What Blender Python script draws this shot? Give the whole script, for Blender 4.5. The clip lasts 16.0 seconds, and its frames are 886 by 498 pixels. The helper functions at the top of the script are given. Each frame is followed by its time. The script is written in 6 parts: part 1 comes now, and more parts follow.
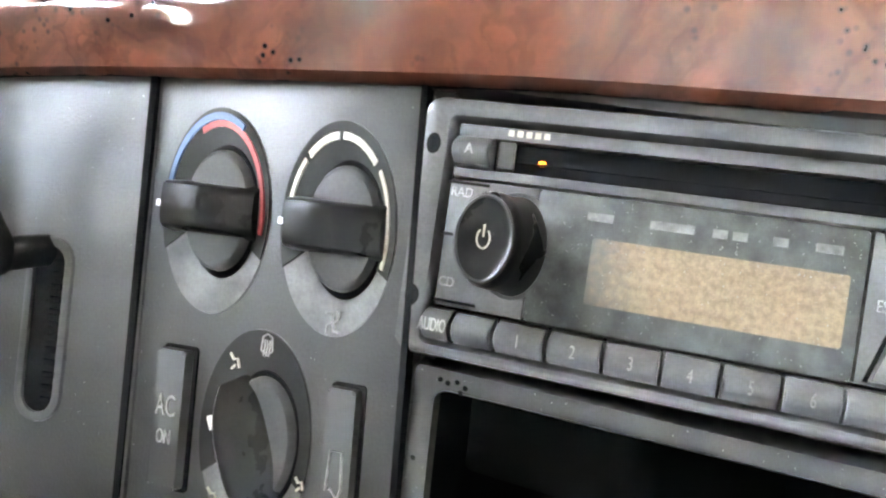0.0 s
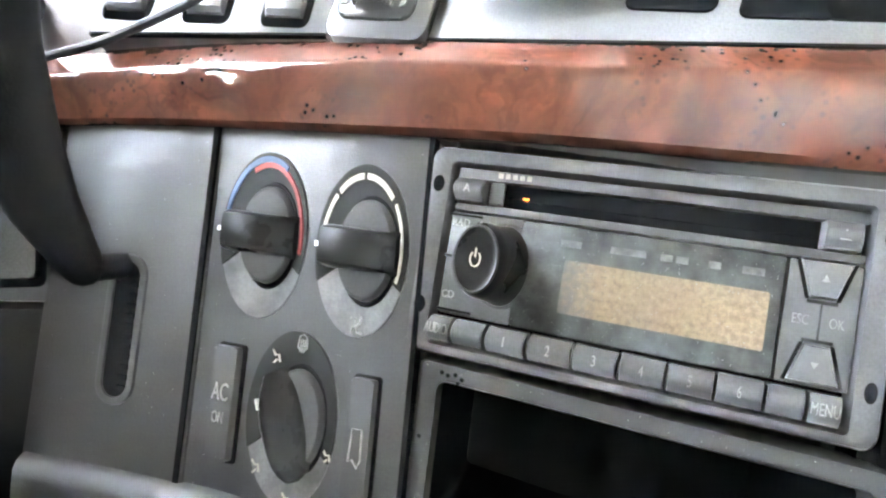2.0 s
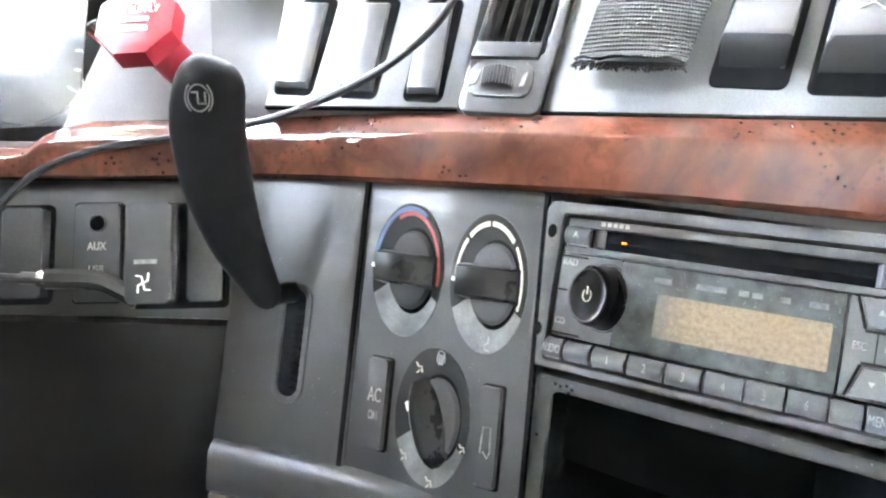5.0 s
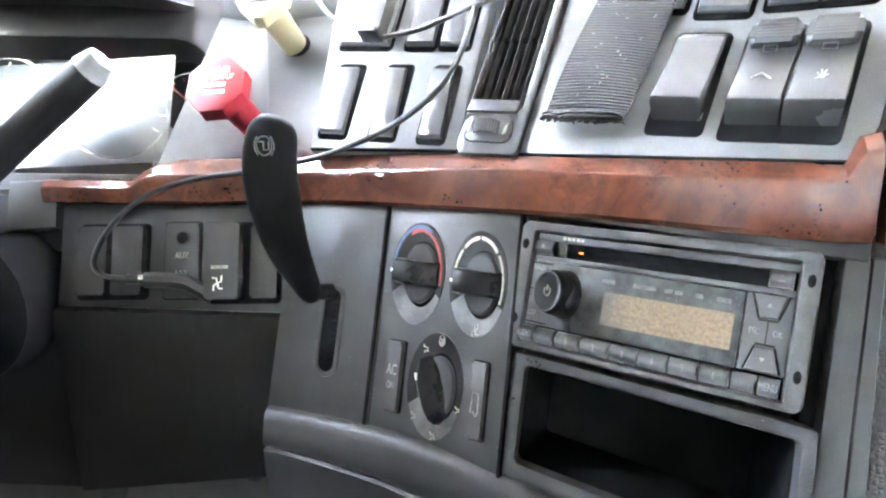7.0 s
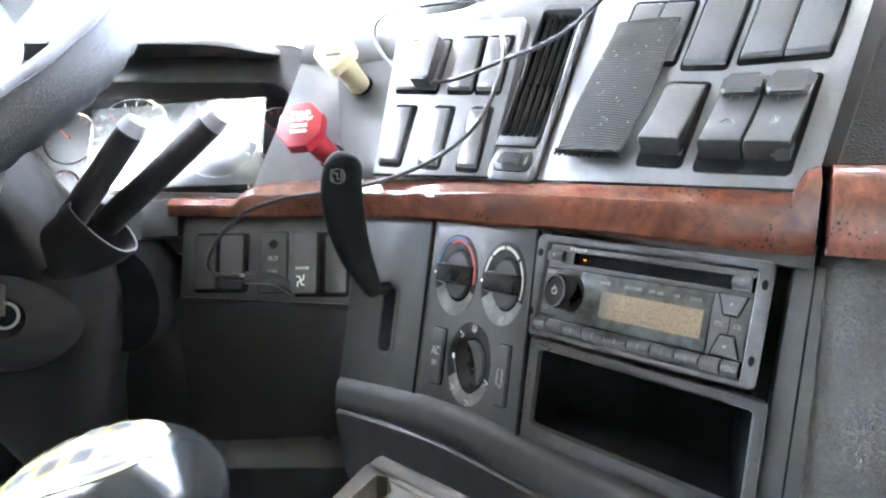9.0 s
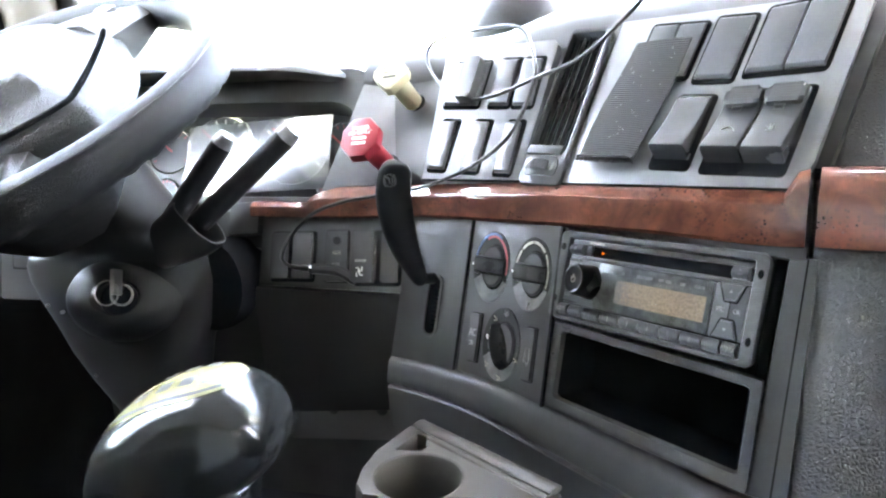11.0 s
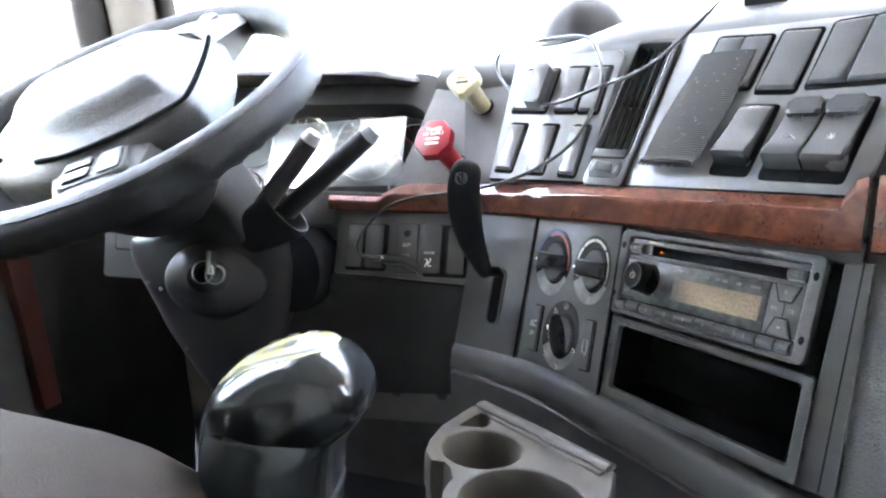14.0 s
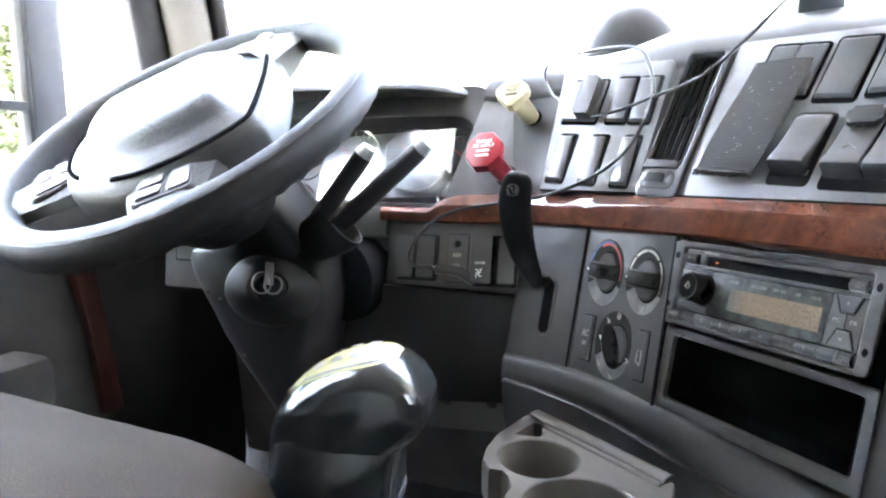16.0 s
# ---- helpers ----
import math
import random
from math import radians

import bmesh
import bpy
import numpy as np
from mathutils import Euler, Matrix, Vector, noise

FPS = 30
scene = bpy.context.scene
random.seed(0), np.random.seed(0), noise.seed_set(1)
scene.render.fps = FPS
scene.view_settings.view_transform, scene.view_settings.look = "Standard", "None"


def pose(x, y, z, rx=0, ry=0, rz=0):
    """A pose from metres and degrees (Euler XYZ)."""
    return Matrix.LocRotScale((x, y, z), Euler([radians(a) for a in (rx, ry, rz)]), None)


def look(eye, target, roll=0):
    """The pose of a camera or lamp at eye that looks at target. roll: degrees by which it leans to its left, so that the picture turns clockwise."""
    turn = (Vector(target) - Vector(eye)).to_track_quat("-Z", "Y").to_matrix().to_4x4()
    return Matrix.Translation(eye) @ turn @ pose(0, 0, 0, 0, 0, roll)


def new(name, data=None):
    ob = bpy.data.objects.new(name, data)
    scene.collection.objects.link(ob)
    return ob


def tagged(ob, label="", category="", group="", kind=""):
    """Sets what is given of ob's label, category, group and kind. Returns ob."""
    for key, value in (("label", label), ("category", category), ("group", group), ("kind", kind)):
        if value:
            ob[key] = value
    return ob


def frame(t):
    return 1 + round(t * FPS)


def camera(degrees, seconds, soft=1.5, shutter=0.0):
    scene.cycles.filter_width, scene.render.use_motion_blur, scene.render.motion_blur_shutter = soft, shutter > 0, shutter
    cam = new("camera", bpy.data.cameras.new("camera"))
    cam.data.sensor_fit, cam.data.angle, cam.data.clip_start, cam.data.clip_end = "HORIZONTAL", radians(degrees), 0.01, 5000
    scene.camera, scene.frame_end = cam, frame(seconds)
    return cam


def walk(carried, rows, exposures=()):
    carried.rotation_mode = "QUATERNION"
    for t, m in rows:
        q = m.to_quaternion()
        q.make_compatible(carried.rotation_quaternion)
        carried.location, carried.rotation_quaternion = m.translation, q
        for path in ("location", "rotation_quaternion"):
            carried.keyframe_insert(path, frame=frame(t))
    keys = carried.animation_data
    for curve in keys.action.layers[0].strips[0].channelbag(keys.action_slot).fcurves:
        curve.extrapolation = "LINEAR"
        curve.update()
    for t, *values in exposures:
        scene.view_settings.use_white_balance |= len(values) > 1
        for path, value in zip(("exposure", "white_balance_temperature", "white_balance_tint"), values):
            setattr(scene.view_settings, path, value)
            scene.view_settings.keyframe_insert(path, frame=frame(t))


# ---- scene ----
from mathutils.bvhtree import BVHTree

cam = camera(70.9, 16.0, soft=2.3)
PATH = [
    (0, (-0.0274, -0.1885, 0.9160), (0.1110, 0.7729, 0.6782), 1.98),
    (0.5, (-0.0234, -0.2011, 0.9197), (0.1149, 0.7629, 0.6926), 1.92),
    (1, (-0.0272, -0.2125, 0.9247), (0.0977, 0.7550, 0.7050), 1.87),
    (1.5, (-0.0284, -0.2241, 0.9274), (0.0932, 0.7439, 0.7078), 1.89),
    (2, (-0.0287, -0.2380, 0.9247), (0.0830, 0.7362, 0.7285), 2.34),
    (2.5, (-0.0281, -0.2515, 0.9278), (0.0629, 0.7246, 0.7304), 1.61),
    (3, (-0.0335, -0.2645, 0.9325), (0.0513, 0.7131, 0.7399), 1.58),
    (3.5, (-0.0413, -0.2774, 0.9442), (0.0276, 0.7010, 0.7494), 1.63),
    (4, (-0.0542, -0.2851, 0.9437), (-0.0199, 0.6920, 0.7340), 1.24),
    (4.5, (-0.0649, -0.2855, 0.9486), (-0.0395, 0.6924, 0.7415), 1.21),
    (7, (-0.0423, -0.3931, 0.9677), (-0.0787, 0.5911, 0.7946), 0.87),
    (7.5, (-0.0365, -0.4187, 0.9749), (-0.0957, 0.5647, 0.8035), 0.53),
    (8, (-0.0302, -0.4440, 0.9792), (-0.1163, 0.5363, 0.8014), 0.56),
    (8.5, (-0.0184, -0.4734, 0.9875), (-0.1228, 0.5064, 0.8170), 0.22),
    (9, (-0.0150, -0.5005, 0.9996), (-0.1472, 0.4732, 0.8139), 0.09),
    (9.5, (0.0003, -0.5262, 0.9976), (-0.1632, 0.4444, 0.8206), -0.16),
    (12, (0.0404, -0.6148, 0.9958), (-0.2412, 0.3316, 0.8377), -0.22),
    (12.5, (0.0462, -0.6329, 0.9933), (-0.2480, 0.3107, 0.8413), -0.05),
    (13, (0.0476, -0.6321, 0.9933), (-0.2545, 0.3085, 0.8386), -0.42),
    (13.5, (0.0381, -0.6285, 0.9931), (-0.2603, 0.3132, 0.8378), 0.41),
    (14, (0.0250, -0.6278, 0.9919), (-0.2948, 0.3066, 0.8347), 0.87),
    (14.5, (0.0210, -0.6288, 0.9937), (-0.3107, 0.3002, 0.8301), 0.36),
    (15, (0.0114, -0.6309, 0.9997), (-0.3354, 0.2942, 0.8449), -0.13),
    (15.5, (0.0076, -0.6314, 1.0011), (-0.3400, 0.2940, 0.8500), 0.07),
    (16, (0.0119, -0.6440, 0.9988), (-0.3623, 0.2714, 0.8504), 0.12),
]
walk(cam, [(t, look(eye, target, roll)) for t, eye, target, roll in PATH],
     exposures=[(0.0, 8.58, 8800, 9), (4.5, 8.65, 8400, 9), (9.5, 7.93, 8000, 9), (16.0, 7.55, 8000, 10)])

# ---- daylight ----
world = bpy.data.worlds.new("sky")
scene.world = world
world.use_nodes = True
wn = world.node_tree
sky = wn.nodes.new("ShaderNodeTexSky")
sky.sky_type = "NISHITA"
sky.sun_disc = False
sky.sun_elevation = radians(68)
sky.sun_rotation = radians(153)
sky.air_density, sky.dust_density = 1.0, 4.0
wn.links.new(sky.outputs["Color"], wn.nodes["Background"].inputs["Color"])
wn.nodes["Background"].inputs["Strength"].default_value = 0.15
sun_data = bpy.data.lights.new("sun", "SUN")
sun_data.energy, sun_data.angle, sun_data.color = 1.2, radians(12), (1.0, 0.96, 0.9)
sun = new("sun", sun_data)
sun.matrix_world = look((1.1, -2.2, 7.1), (0.0, 0.0, 1.0))

# ---- frames of the dashboard's faces: x along the face, y into it, z up it ----
FA = pose(0.0005, 0.0116, 0.8982, -15.75, 1.84, -21.63) @ Matrix.Diagonal((0.868, 1, 1, 1))        # climate panel
FR = pose(-0.0016, 0.0155, 0.8973, -15.31, 5.13, -17.06) @ Matrix.Diagonal((0.983, 1, 1.017, 1))     # stereo and pocket, a little askew
FB = pose(0.0135, 0.0251, 0.9575, -29.4, 2.09, -19.04) @ Matrix.Diagonal((0.909, 1, 1.061, 1))       # upper switch panels
FC = pose(-0.1719, 0.0895, 0.9077, -16.97, -1.73, 1.45)     # switch bank by the steering column
FD = pose(-0.176, 0.1209, 0.9522, -33.33, 2.24, 8.65)       # air valve panel
FL = pose(-0.0970, 0.0494, 0.9012, -16.14, -1.9, -23.5)     # brake lever panel


# ---- materials ----
def material(name, base, rough=0.5, metal=0.0, vary=0.25, grain=900.0, bump=0.15, patch=18.0, coat=0.0, scratch=0.0, sheen=0.0, dust=0.0, spec=0.5):
    """A procedural surface: grain and relief at fine scale, wear and dust at broad scale."""
    m = bpy.data.materials.new(name)
    m.use_nodes = True
    nt = m.node_tree
    bs = nt.nodes["Principled BSDF"]
    co = nt.nodes.new("ShaderNodeTexCoord")
    broad = nt.nodes.new("ShaderNodeTexNoise")
    broad.inputs["Scale"].default_value, broad.inputs["Detail"].default_value = patch, 6
    fine = nt.nodes.new("ShaderNodeTexNoise")
    fine.inputs["Scale"].default_value, fine.inputs["Detail"].default_value = grain, 3
    for n in (broad, fine):
        nt.links.new(co.outputs["Object"], n.inputs["Vector"])
    ramp = nt.nodes.new("ShaderNodeValToRGB")
    ramp.color_ramp.elements[0].position, ramp.color_ramp.elements[1].position = 0.3, 0.72
    lo = [c * (1 - vary) for c in base]
    hi = [min(1, c * (1 + vary) + dust) for c in base]
    ramp.color_ramp.elements[0].color = (*lo, 1)
    ramp.color_ramp.elements[1].color = (*hi, 1)
    nt.links.new(broad.outputs["Fac"], ramp.inputs["Fac"])
    mix = nt.nodes.new("ShaderNodeMixRGB")
    mix.blend_type = "OVERLAY"
    mix.inputs["Fac"].default_value = 0.35
    nt.links.new(ramp.outputs["Color"], mix.inputs["Color1"])
    nt.links.new(fine.outputs["Fac"], mix.inputs["Color2"])
    nt.links.new(mix.outputs["Color"], bs.inputs["Base Color"])
    rr = nt.nodes.new("ShaderNodeMapRange")
    rr.inputs["To Min"].default_value, rr.inputs["To Max"].default_value = max(0.02, rough * 0.8), min(1, rough * 1.25)
    nt.links.new(broad.outputs["Fac"], rr.inputs["Value"])
    nt.links.new(rr.outputs["Result"], bs.inputs["Roughness"])
    bs.inputs["Metallic"].default_value = metal
    bs.inputs["Specular IOR Level"].default_value = spec
    bs.inputs["Coat Weight"].default_value = coat
    bs.inputs["Coat Roughness"].default_value = 0.08
    bs.inputs["Sheen Weight"].default_value = sheen
    if bump:
        bp = nt.nodes.new("ShaderNodeBump")
        bp.inputs["Strength"].default_value = bump
        bp.inputs["Distance"].default_value = 0.0006
        nt.links.new(fine.outputs["Fac"], bp.inputs["Height"])
        nt.links.new(bp.outputs["Normal"], bs.inputs["Normal"])
    return m


def wood_material():
    """Lacquered burl veneer: reddish brown, dark curling veins and clusters of small eyes."""
    m = bpy.data.materials.new("burl_veneer")
    m.use_nodes = True
    nt = m.node_tree
    bs = nt.nodes["Principled BSDF"]
    co = nt.nodes.new("ShaderNodeTexCoord")
    warp = nt.nodes.new("ShaderNodeTexNoise")
    warp.inputs["Scale"].default_value, warp.inputs["Detail"].default_value = 14, 5
    nt.links.new(co.outputs["Object"], warp.inputs["Vector"])
    add = nt.nodes.new("ShaderNodeMixRGB")
    add.blend_type = "ADD"
    add.inputs["Fac"].default_value = 0.12
    nt.links.new(co.outputs["Object"], add.inputs["Color1"])
    nt.links.new(warp.outputs["Color"], add.inputs["Color2"])
    base = nt.nodes.new("ShaderNodeTexNoise")
    base.inputs["Scale"].default_value, base.inputs["Detail"].default_value = 46, 8
    nt.links.new(add.outputs["Color"], base.inputs["Vector"])
    r1 = nt.nodes.new("ShaderNodeValToRGB")
    e = r1.color_ramp.elements
    e[0].position, e[0].color = 0.34, (0.048, 0.0136, 0.0080, 1)
    e[1].position, e[1].color = 0.70, (0.116, 0.0360, 0.0200, 1)
    mid = e.new(0.5)
    mid.color = (0.075, 0.0232, 0.0135, 1)
    nt.links.new(base.outputs["Fac"], r1.inputs["Fac"])
    veins = nt.nodes.new("ShaderNodeTexWave")
    veins.inputs["Scale"].default_value, veins.inputs["Distortion"].default_value = 9, 14
    veins.inputs["Detail"].default_value, veins.inputs["Detail Scale"].default_value = 4, 3
    nt.links.new(add.outputs["Color"], veins.inputs["Vector"])
    r2 = nt.nodes.new("ShaderNodeValToRGB")
    r2.color_ramp.elements[0].position, r2.color_ramp.elements[0].color = 0.02, (0.45, 0.36, 0.34, 1)
    r2.color_ramp.elements[1].position, r2.color_ramp.elements[1].color = 0.24, (1, 1, 1, 1)
    nt.links.new(veins.outputs["Fac"], r2.inputs["Fac"])
    m1 = nt.nodes.new("ShaderNodeMixRGB")
    m1.blend_type = "MULTIPLY"
    m1.inputs["Fac"].default_value = 0.38
    nt.links.new(r1.outputs["Color"], m1.inputs["Color1"])
    nt.links.new(r2.outputs["Color"], m1.inputs["Color2"])
    eyes = nt.nodes.new("ShaderNodeTexVoronoi")
    eyes.inputs["Scale"].default_value = 270
    nt.links.new(co.outputs["Object"], eyes.inputs["Vector"])
    where = nt.nodes.new("ShaderNodeTexNoise")
    where.inputs["Scale"].default_value, where.inputs["Detail"].default_value = 30, 2
    nt.links.new(co.outputs["Object"], where.inputs["Vector"])
    r3 = nt.nodes.new("ShaderNodeValToRGB")
    r3.color_ramp.elements[0].position, r3.color_ramp.elements[1].position = 0.535, 0.60
    nt.links.new(where.outputs["Fac"], r3.inputs["Fac"])
    r4 = nt.nodes.new("ShaderNodeValToRGB")
    r4.color_ramp.elements[0].position, r4.color_ramp.elements[0].color = 0.16, (1, 1, 1, 1)
    r4.color_ramp.elements[1].position, r4.color_ramp.elements[1].color = 0.38, (0, 0, 0, 1)
    nt.links.new(eyes.outputs["Distance"], r4.inputs["Fac"])
    both = nt.nodes.new("ShaderNodeMixRGB")
    both.blend_type = "MULTIPLY"
    both.inputs["Fac"].default_value = 1
    nt.links.new(r3.outputs["Color"], both.inputs["Color1"])
    nt.links.new(r4.outputs["Color"], both.inputs["Color2"])
    m2 = nt.nodes.new("ShaderNodeMixRGB")
    m2.inputs["Color2"].default_value = (0.014, 0.006, 0.005, 1)
    nt.links.new(both.outputs["Color"], m2.inputs["Fac"])
    nt.links.new(m1.outputs["Color"], m2.inputs["Color1"])
    nt.links.new(m2.outputs["Color"], bs.inputs["Base Color"])
    bs.inputs["Roughness"].default_value = 0.5
    bs.inputs["Specular IOR Level"].default_value = 0.05
    bs.inputs["Coat Weight"].default_value = 0.75
    bs.inputs["Coat IOR"].default_value = 1.62
    bs.inputs["Coat Roughness"].default_value = 0.06
    return m


def cells_material(name, base, rough, scale, depth, spec=0.5):
    """Moulded leather grain."""
    m = material(name, base, rough, vary=0.2, grain=700, bump=0.0, patch=30, spec=spec)
    nt = m.node_tree
    bs = nt.nodes["Principled BSDF"]
    co = nt.nodes["Texture Coordinate"]
    v = nt.nodes.new("ShaderNodeTexVoronoi")
    v.feature = "DISTANCE_TO_EDGE"
    v.inputs["Scale"].default_value = scale
    nt.links.new(co.outputs["Object"], v.inputs["Vector"])
    ramp = nt.nodes.new("ShaderNodeValToRGB")
    ramp.color_ramp.elements[1].position = 0.28
    nt.links.new(v.outputs["Distance"], ramp.inputs["Fac"])
    bp = nt.nodes.new("ShaderNodeBump")
    bp.inputs["Strength"].default_value, bp.inputs["Distance"].default_value = 0.5, depth
    nt.links.new(ramp.outputs["Color"], bp.inputs["Height"])
    nt.links.new(bp.outputs["Normal"], bs.inputs["Normal"])
    return m


def glass_material(name, tint=(1, 1, 1), rough=0.0):
    m = bpy.data.materials.new(name)
    m.use_nodes = True
    bs = m.node_tree.nodes["Principled BSDF"]
    bs.inputs["Base Color"].default_value = (*tint, 1)
    bs.inputs["Transmission Weight"].default_value = 1
    bs.inputs["Roughness"].default_value = rough
    bs.inputs["IOR"].default_value = 1.45
    return m


def leaf_material(name, base):
    m = material(name, base, 0.6, vary=0.4, grain=6, bump=0, patch=0.7)
    return m


DASH = material("charcoal_dash_plastic", (0.0190, 0.0195, 0.0203), 0.42, vary=0.25, bump=0.26, patch=14, dust=0.010, spec=0.42)
DARK = material("black_plastic", (0.012, 0.012, 0.013), 0.42, bump=0.12)
SATIN = material("satin_black_plastic", (0.028, 0.0284, 0.029), 0.40, vary=0.15, bump=0.08, grain=1400, dust=0.003)
GREY = material("slate_grey_plastic", (0.080, 0.082, 0.085), 0.38, bump=0.18, patch=20, dust=0.014)
PALE = material("silver_grey_upper_plastic", (0.100, 0.102, 0.106), 0.40, bump=0.14, patch=16, dust=0.016)
MIDGREY = material("mid_grey_panel_plastic", (0.068, 0.070, 0.073), 0.42, bump=0.14, patch=16, dust=0.014)
BEZEL = material("worn_stereo_plastic", (0.053, 0.053, 0.054), 0.34, vary=0.25, bump=0.12, patch=45, dust=0.010)
KEYCAP = material("stereo_key_plastic", (0.060, 0.060, 0.061), 0.30, vary=0.08, bump=0.06, patch=18, dust=0.003)
DIAL = material("dusty_dial_plate", (0.080, 0.080, 0.079), 0.60, vary=0.4, bump=0.25, patch=60, dust=0.035)
DIALBASE = material("matt_dial_base", (0.026, 0.0263, 0.027), 0.58, bump=0.15, spec=0.35)
DIALBLACK = material("matt_black_dial_print", (0.009, 0.009, 0.0095), 0.6, bump=0.1)
DIALBLACK.node_tree.nodes["Principled BSDF"].inputs["Specular IOR Level"].default_value = 0.2
KNOB = material("worn_black_knob", (0.0055, 0.0055, 0.006), 0.28, vary=0.15, bump=0.10, patch=50, dust=0.001, spec=0.32)
KNOB.node_tree.nodes["Principled BSDF"].inputs["Specular IOR Level"].default_value = 0.12
for soft, shine in ((BEZEL, 0.30), (SATIN, 0.34), (KEYCAP, 0.38), (GREY, 0.42), (DASH, 0.42)):
    soft.node_tree.nodes["Principled BSDF"].inputs["Specular IOR Level"].default_value = shine
# Glossless black: for dark parts, and for shade painted into wells and holes.
VOID = material("black_parts_and_recess_shade", (0.007, 0.0075, 0.0085), 0.9, bump=0.05)
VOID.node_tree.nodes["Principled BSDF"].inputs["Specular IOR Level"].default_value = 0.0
AMBER = material("unlit_amber_display", (0.122, 0.082, 0.045), 0.5, vary=0.28, grain=1500, bump=0.05, patch=420, dust=0.02)
fade_nt = AMBER.node_tree
fade_co = fade_nt.nodes["Texture Coordinate"]
fade_x = fade_nt.nodes.new("ShaderNodeSeparateXYZ")
fade_nt.links.new(fade_co.outputs["Object"], fade_x.inputs["Vector"])
fade_n = fade_nt.nodes.new("ShaderNodeTexNoise")
fade_n.inputs["Scale"].default_value, fade_n.inputs["Detail"].default_value = 330, 6
fade_nt.links.new(fade_co.outputs["Object"], fade_n.inputs["Vector"])
fade_a = fade_nt.nodes.new("ShaderNodeMath")
fade_a.operation = "MULTIPLY_ADD"
fade_a.inputs[1].default_value = 0.022
fade_nt.links.new(fade_n.outputs["Fac"], fade_a.inputs[0])
fade_nt.links.new(fade_x.outputs["X"], fade_a.inputs[2])
fade_r = fade_nt.nodes.new("ShaderNodeMapRange")
fade_r.inputs["From Min"].default_value, fade_r.inputs["From Max"].default_value = 0.064, 0.080
fade_nt.links.new(fade_a.outputs[0], fade_r.inputs["Value"])
fade_m = fade_nt.nodes.new("ShaderNodeMixRGB")
fade_m.inputs["Color1"].default_value = (0.05, 0.052, 0.05, 1)
fade_nt.links.new(fade_r.outputs["Result"], fade_m.inputs["Fac"])
fade_nt.links.new(fade_nt.nodes["Principled BSDF"].inputs["Base Color"].links[0].from_socket, fade_m.inputs["Color2"])
fade_nt.links.new(fade_m.outputs["Color"], fade_nt.nodes["Principled BSDF"].inputs["Base Color"])
SMOKED = material("scuffed_smoked_display", (0.027, 0.030, 0.030), 0.36, vary=0.6, grain=1500, bump=0.06, patch=120, dust=0.016)
SMOKED.node_tree.nodes["Principled BSDF"].inputs["Specular IOR Level"].default_value = 0.3
WHITE = material("white_print", (0.75, 0.74, 0.71), 0.5, bump=0)
FADED = material("faded_print", (0.17, 0.17, 0.165), 0.6, vary=0.5, bump=0, patch=260)
GHOST = material("ghost_print", (0.085, 0.088, 0.085), 0.5, vary=0.5, bump=0, patch=300)
CREAM = material("cream_print", (0.33, 0.305, 0.25), 0.5, bump=0)
BLUE = material("blue_print", (0.014, 0.046, 0.105), 0.5, bump=0)
RED = material("red_print", (0.24, 0.030, 0.028), 0.5, bump=0)
REDPLASTIC = material("red_plastic", (0.19, 0.013, 0.020), 0.34, vary=0.2, bump=0.06, spec=0.3)
YELLOW = material("pale_yellow_plastic", (0.33, 0.295, 0.19), 0.40, vary=0.15, bump=0.06, spec=0.3)
WOOD = wood_material()
LEATHER = cells_material("grained_side_panel", (0.048, 0.049, 0.051), 0.50, 300, 0.0012)
WHEELSKIN = cells_material("steering_wheel_leather", (0.0042, 0.0043, 0.0046), 0.48, 620, 0.0005, 0.06)
WHEELSKIN.node_tree.nodes["Principled BSDF"].inputs["Specular IOR Level"].default_value = 0.16
HUBSKIN = cells_material("airbag_cover_vinyl", (0.0060, 0.0059, 0.0057), 0.42, 480, 0.0010, 0.08)
HUBSKIN.node_tree.nodes["Principled BSDF"].inputs["Specular IOR Level"].default_value = 0.3
def webbing_material():
    """Ribbed dark webbing: fine ribs across, broken by the threads."""
    m = material("black_webbing", (0.034, 0.033, 0.032), 0.95, vary=0.35, grain=1500, bump=0.0, patch=90)
    nt = m.node_tree
    bs = nt.nodes["Principled BSDF"]
    co = nt.nodes["Texture Coordinate"]
    heights = []
    for way, scale in (("Z", 140), ("X", 190)):
        w = nt.nodes.new("ShaderNodeTexWave")
        w.bands_direction = way
        w.inputs["Scale"].default_value, w.inputs["Distortion"].default_value, w.inputs["Detail Scale"].default_value = scale, 0.6, 4
        nt.links.new(co.outputs["Object"], w.inputs["Vector"])
        heights.append(w)
    mul = nt.nodes.new("ShaderNodeMixRGB")
    mul.blend_type = "MULTIPLY"
    mul.inputs["Fac"].default_value = 0.55
    nt.links.new(heights[0].outputs["Color"], mul.inputs["Color1"])
    nt.links.new(heights[1].outputs["Color"], mul.inputs["Color2"])
    shade = nt.nodes.new("ShaderNodeMixRGB")
    shade.blend_type = "MULTIPLY"
    shade.inputs["Fac"].default_value = 0.95
    nt.links.new(bs.inputs["Base Color"].links[0].from_socket, shade.inputs["Color1"])
    nt.links.new(mul.outputs["Color"], shade.inputs["Color2"])
    nt.links.new(shade.outputs["Color"], bs.inputs["Base Color"])
    bp = nt.nodes.new("ShaderNodeBump")
    bp.inputs["Strength"].default_value, bp.inputs["Distance"].default_value = 1.0, 0.0020
    nt.links.new(mul.outputs["Color"], bp.inputs["Height"])
    nt.links.new(bp.outputs["Normal"], bs.inputs["Normal"])
    return m


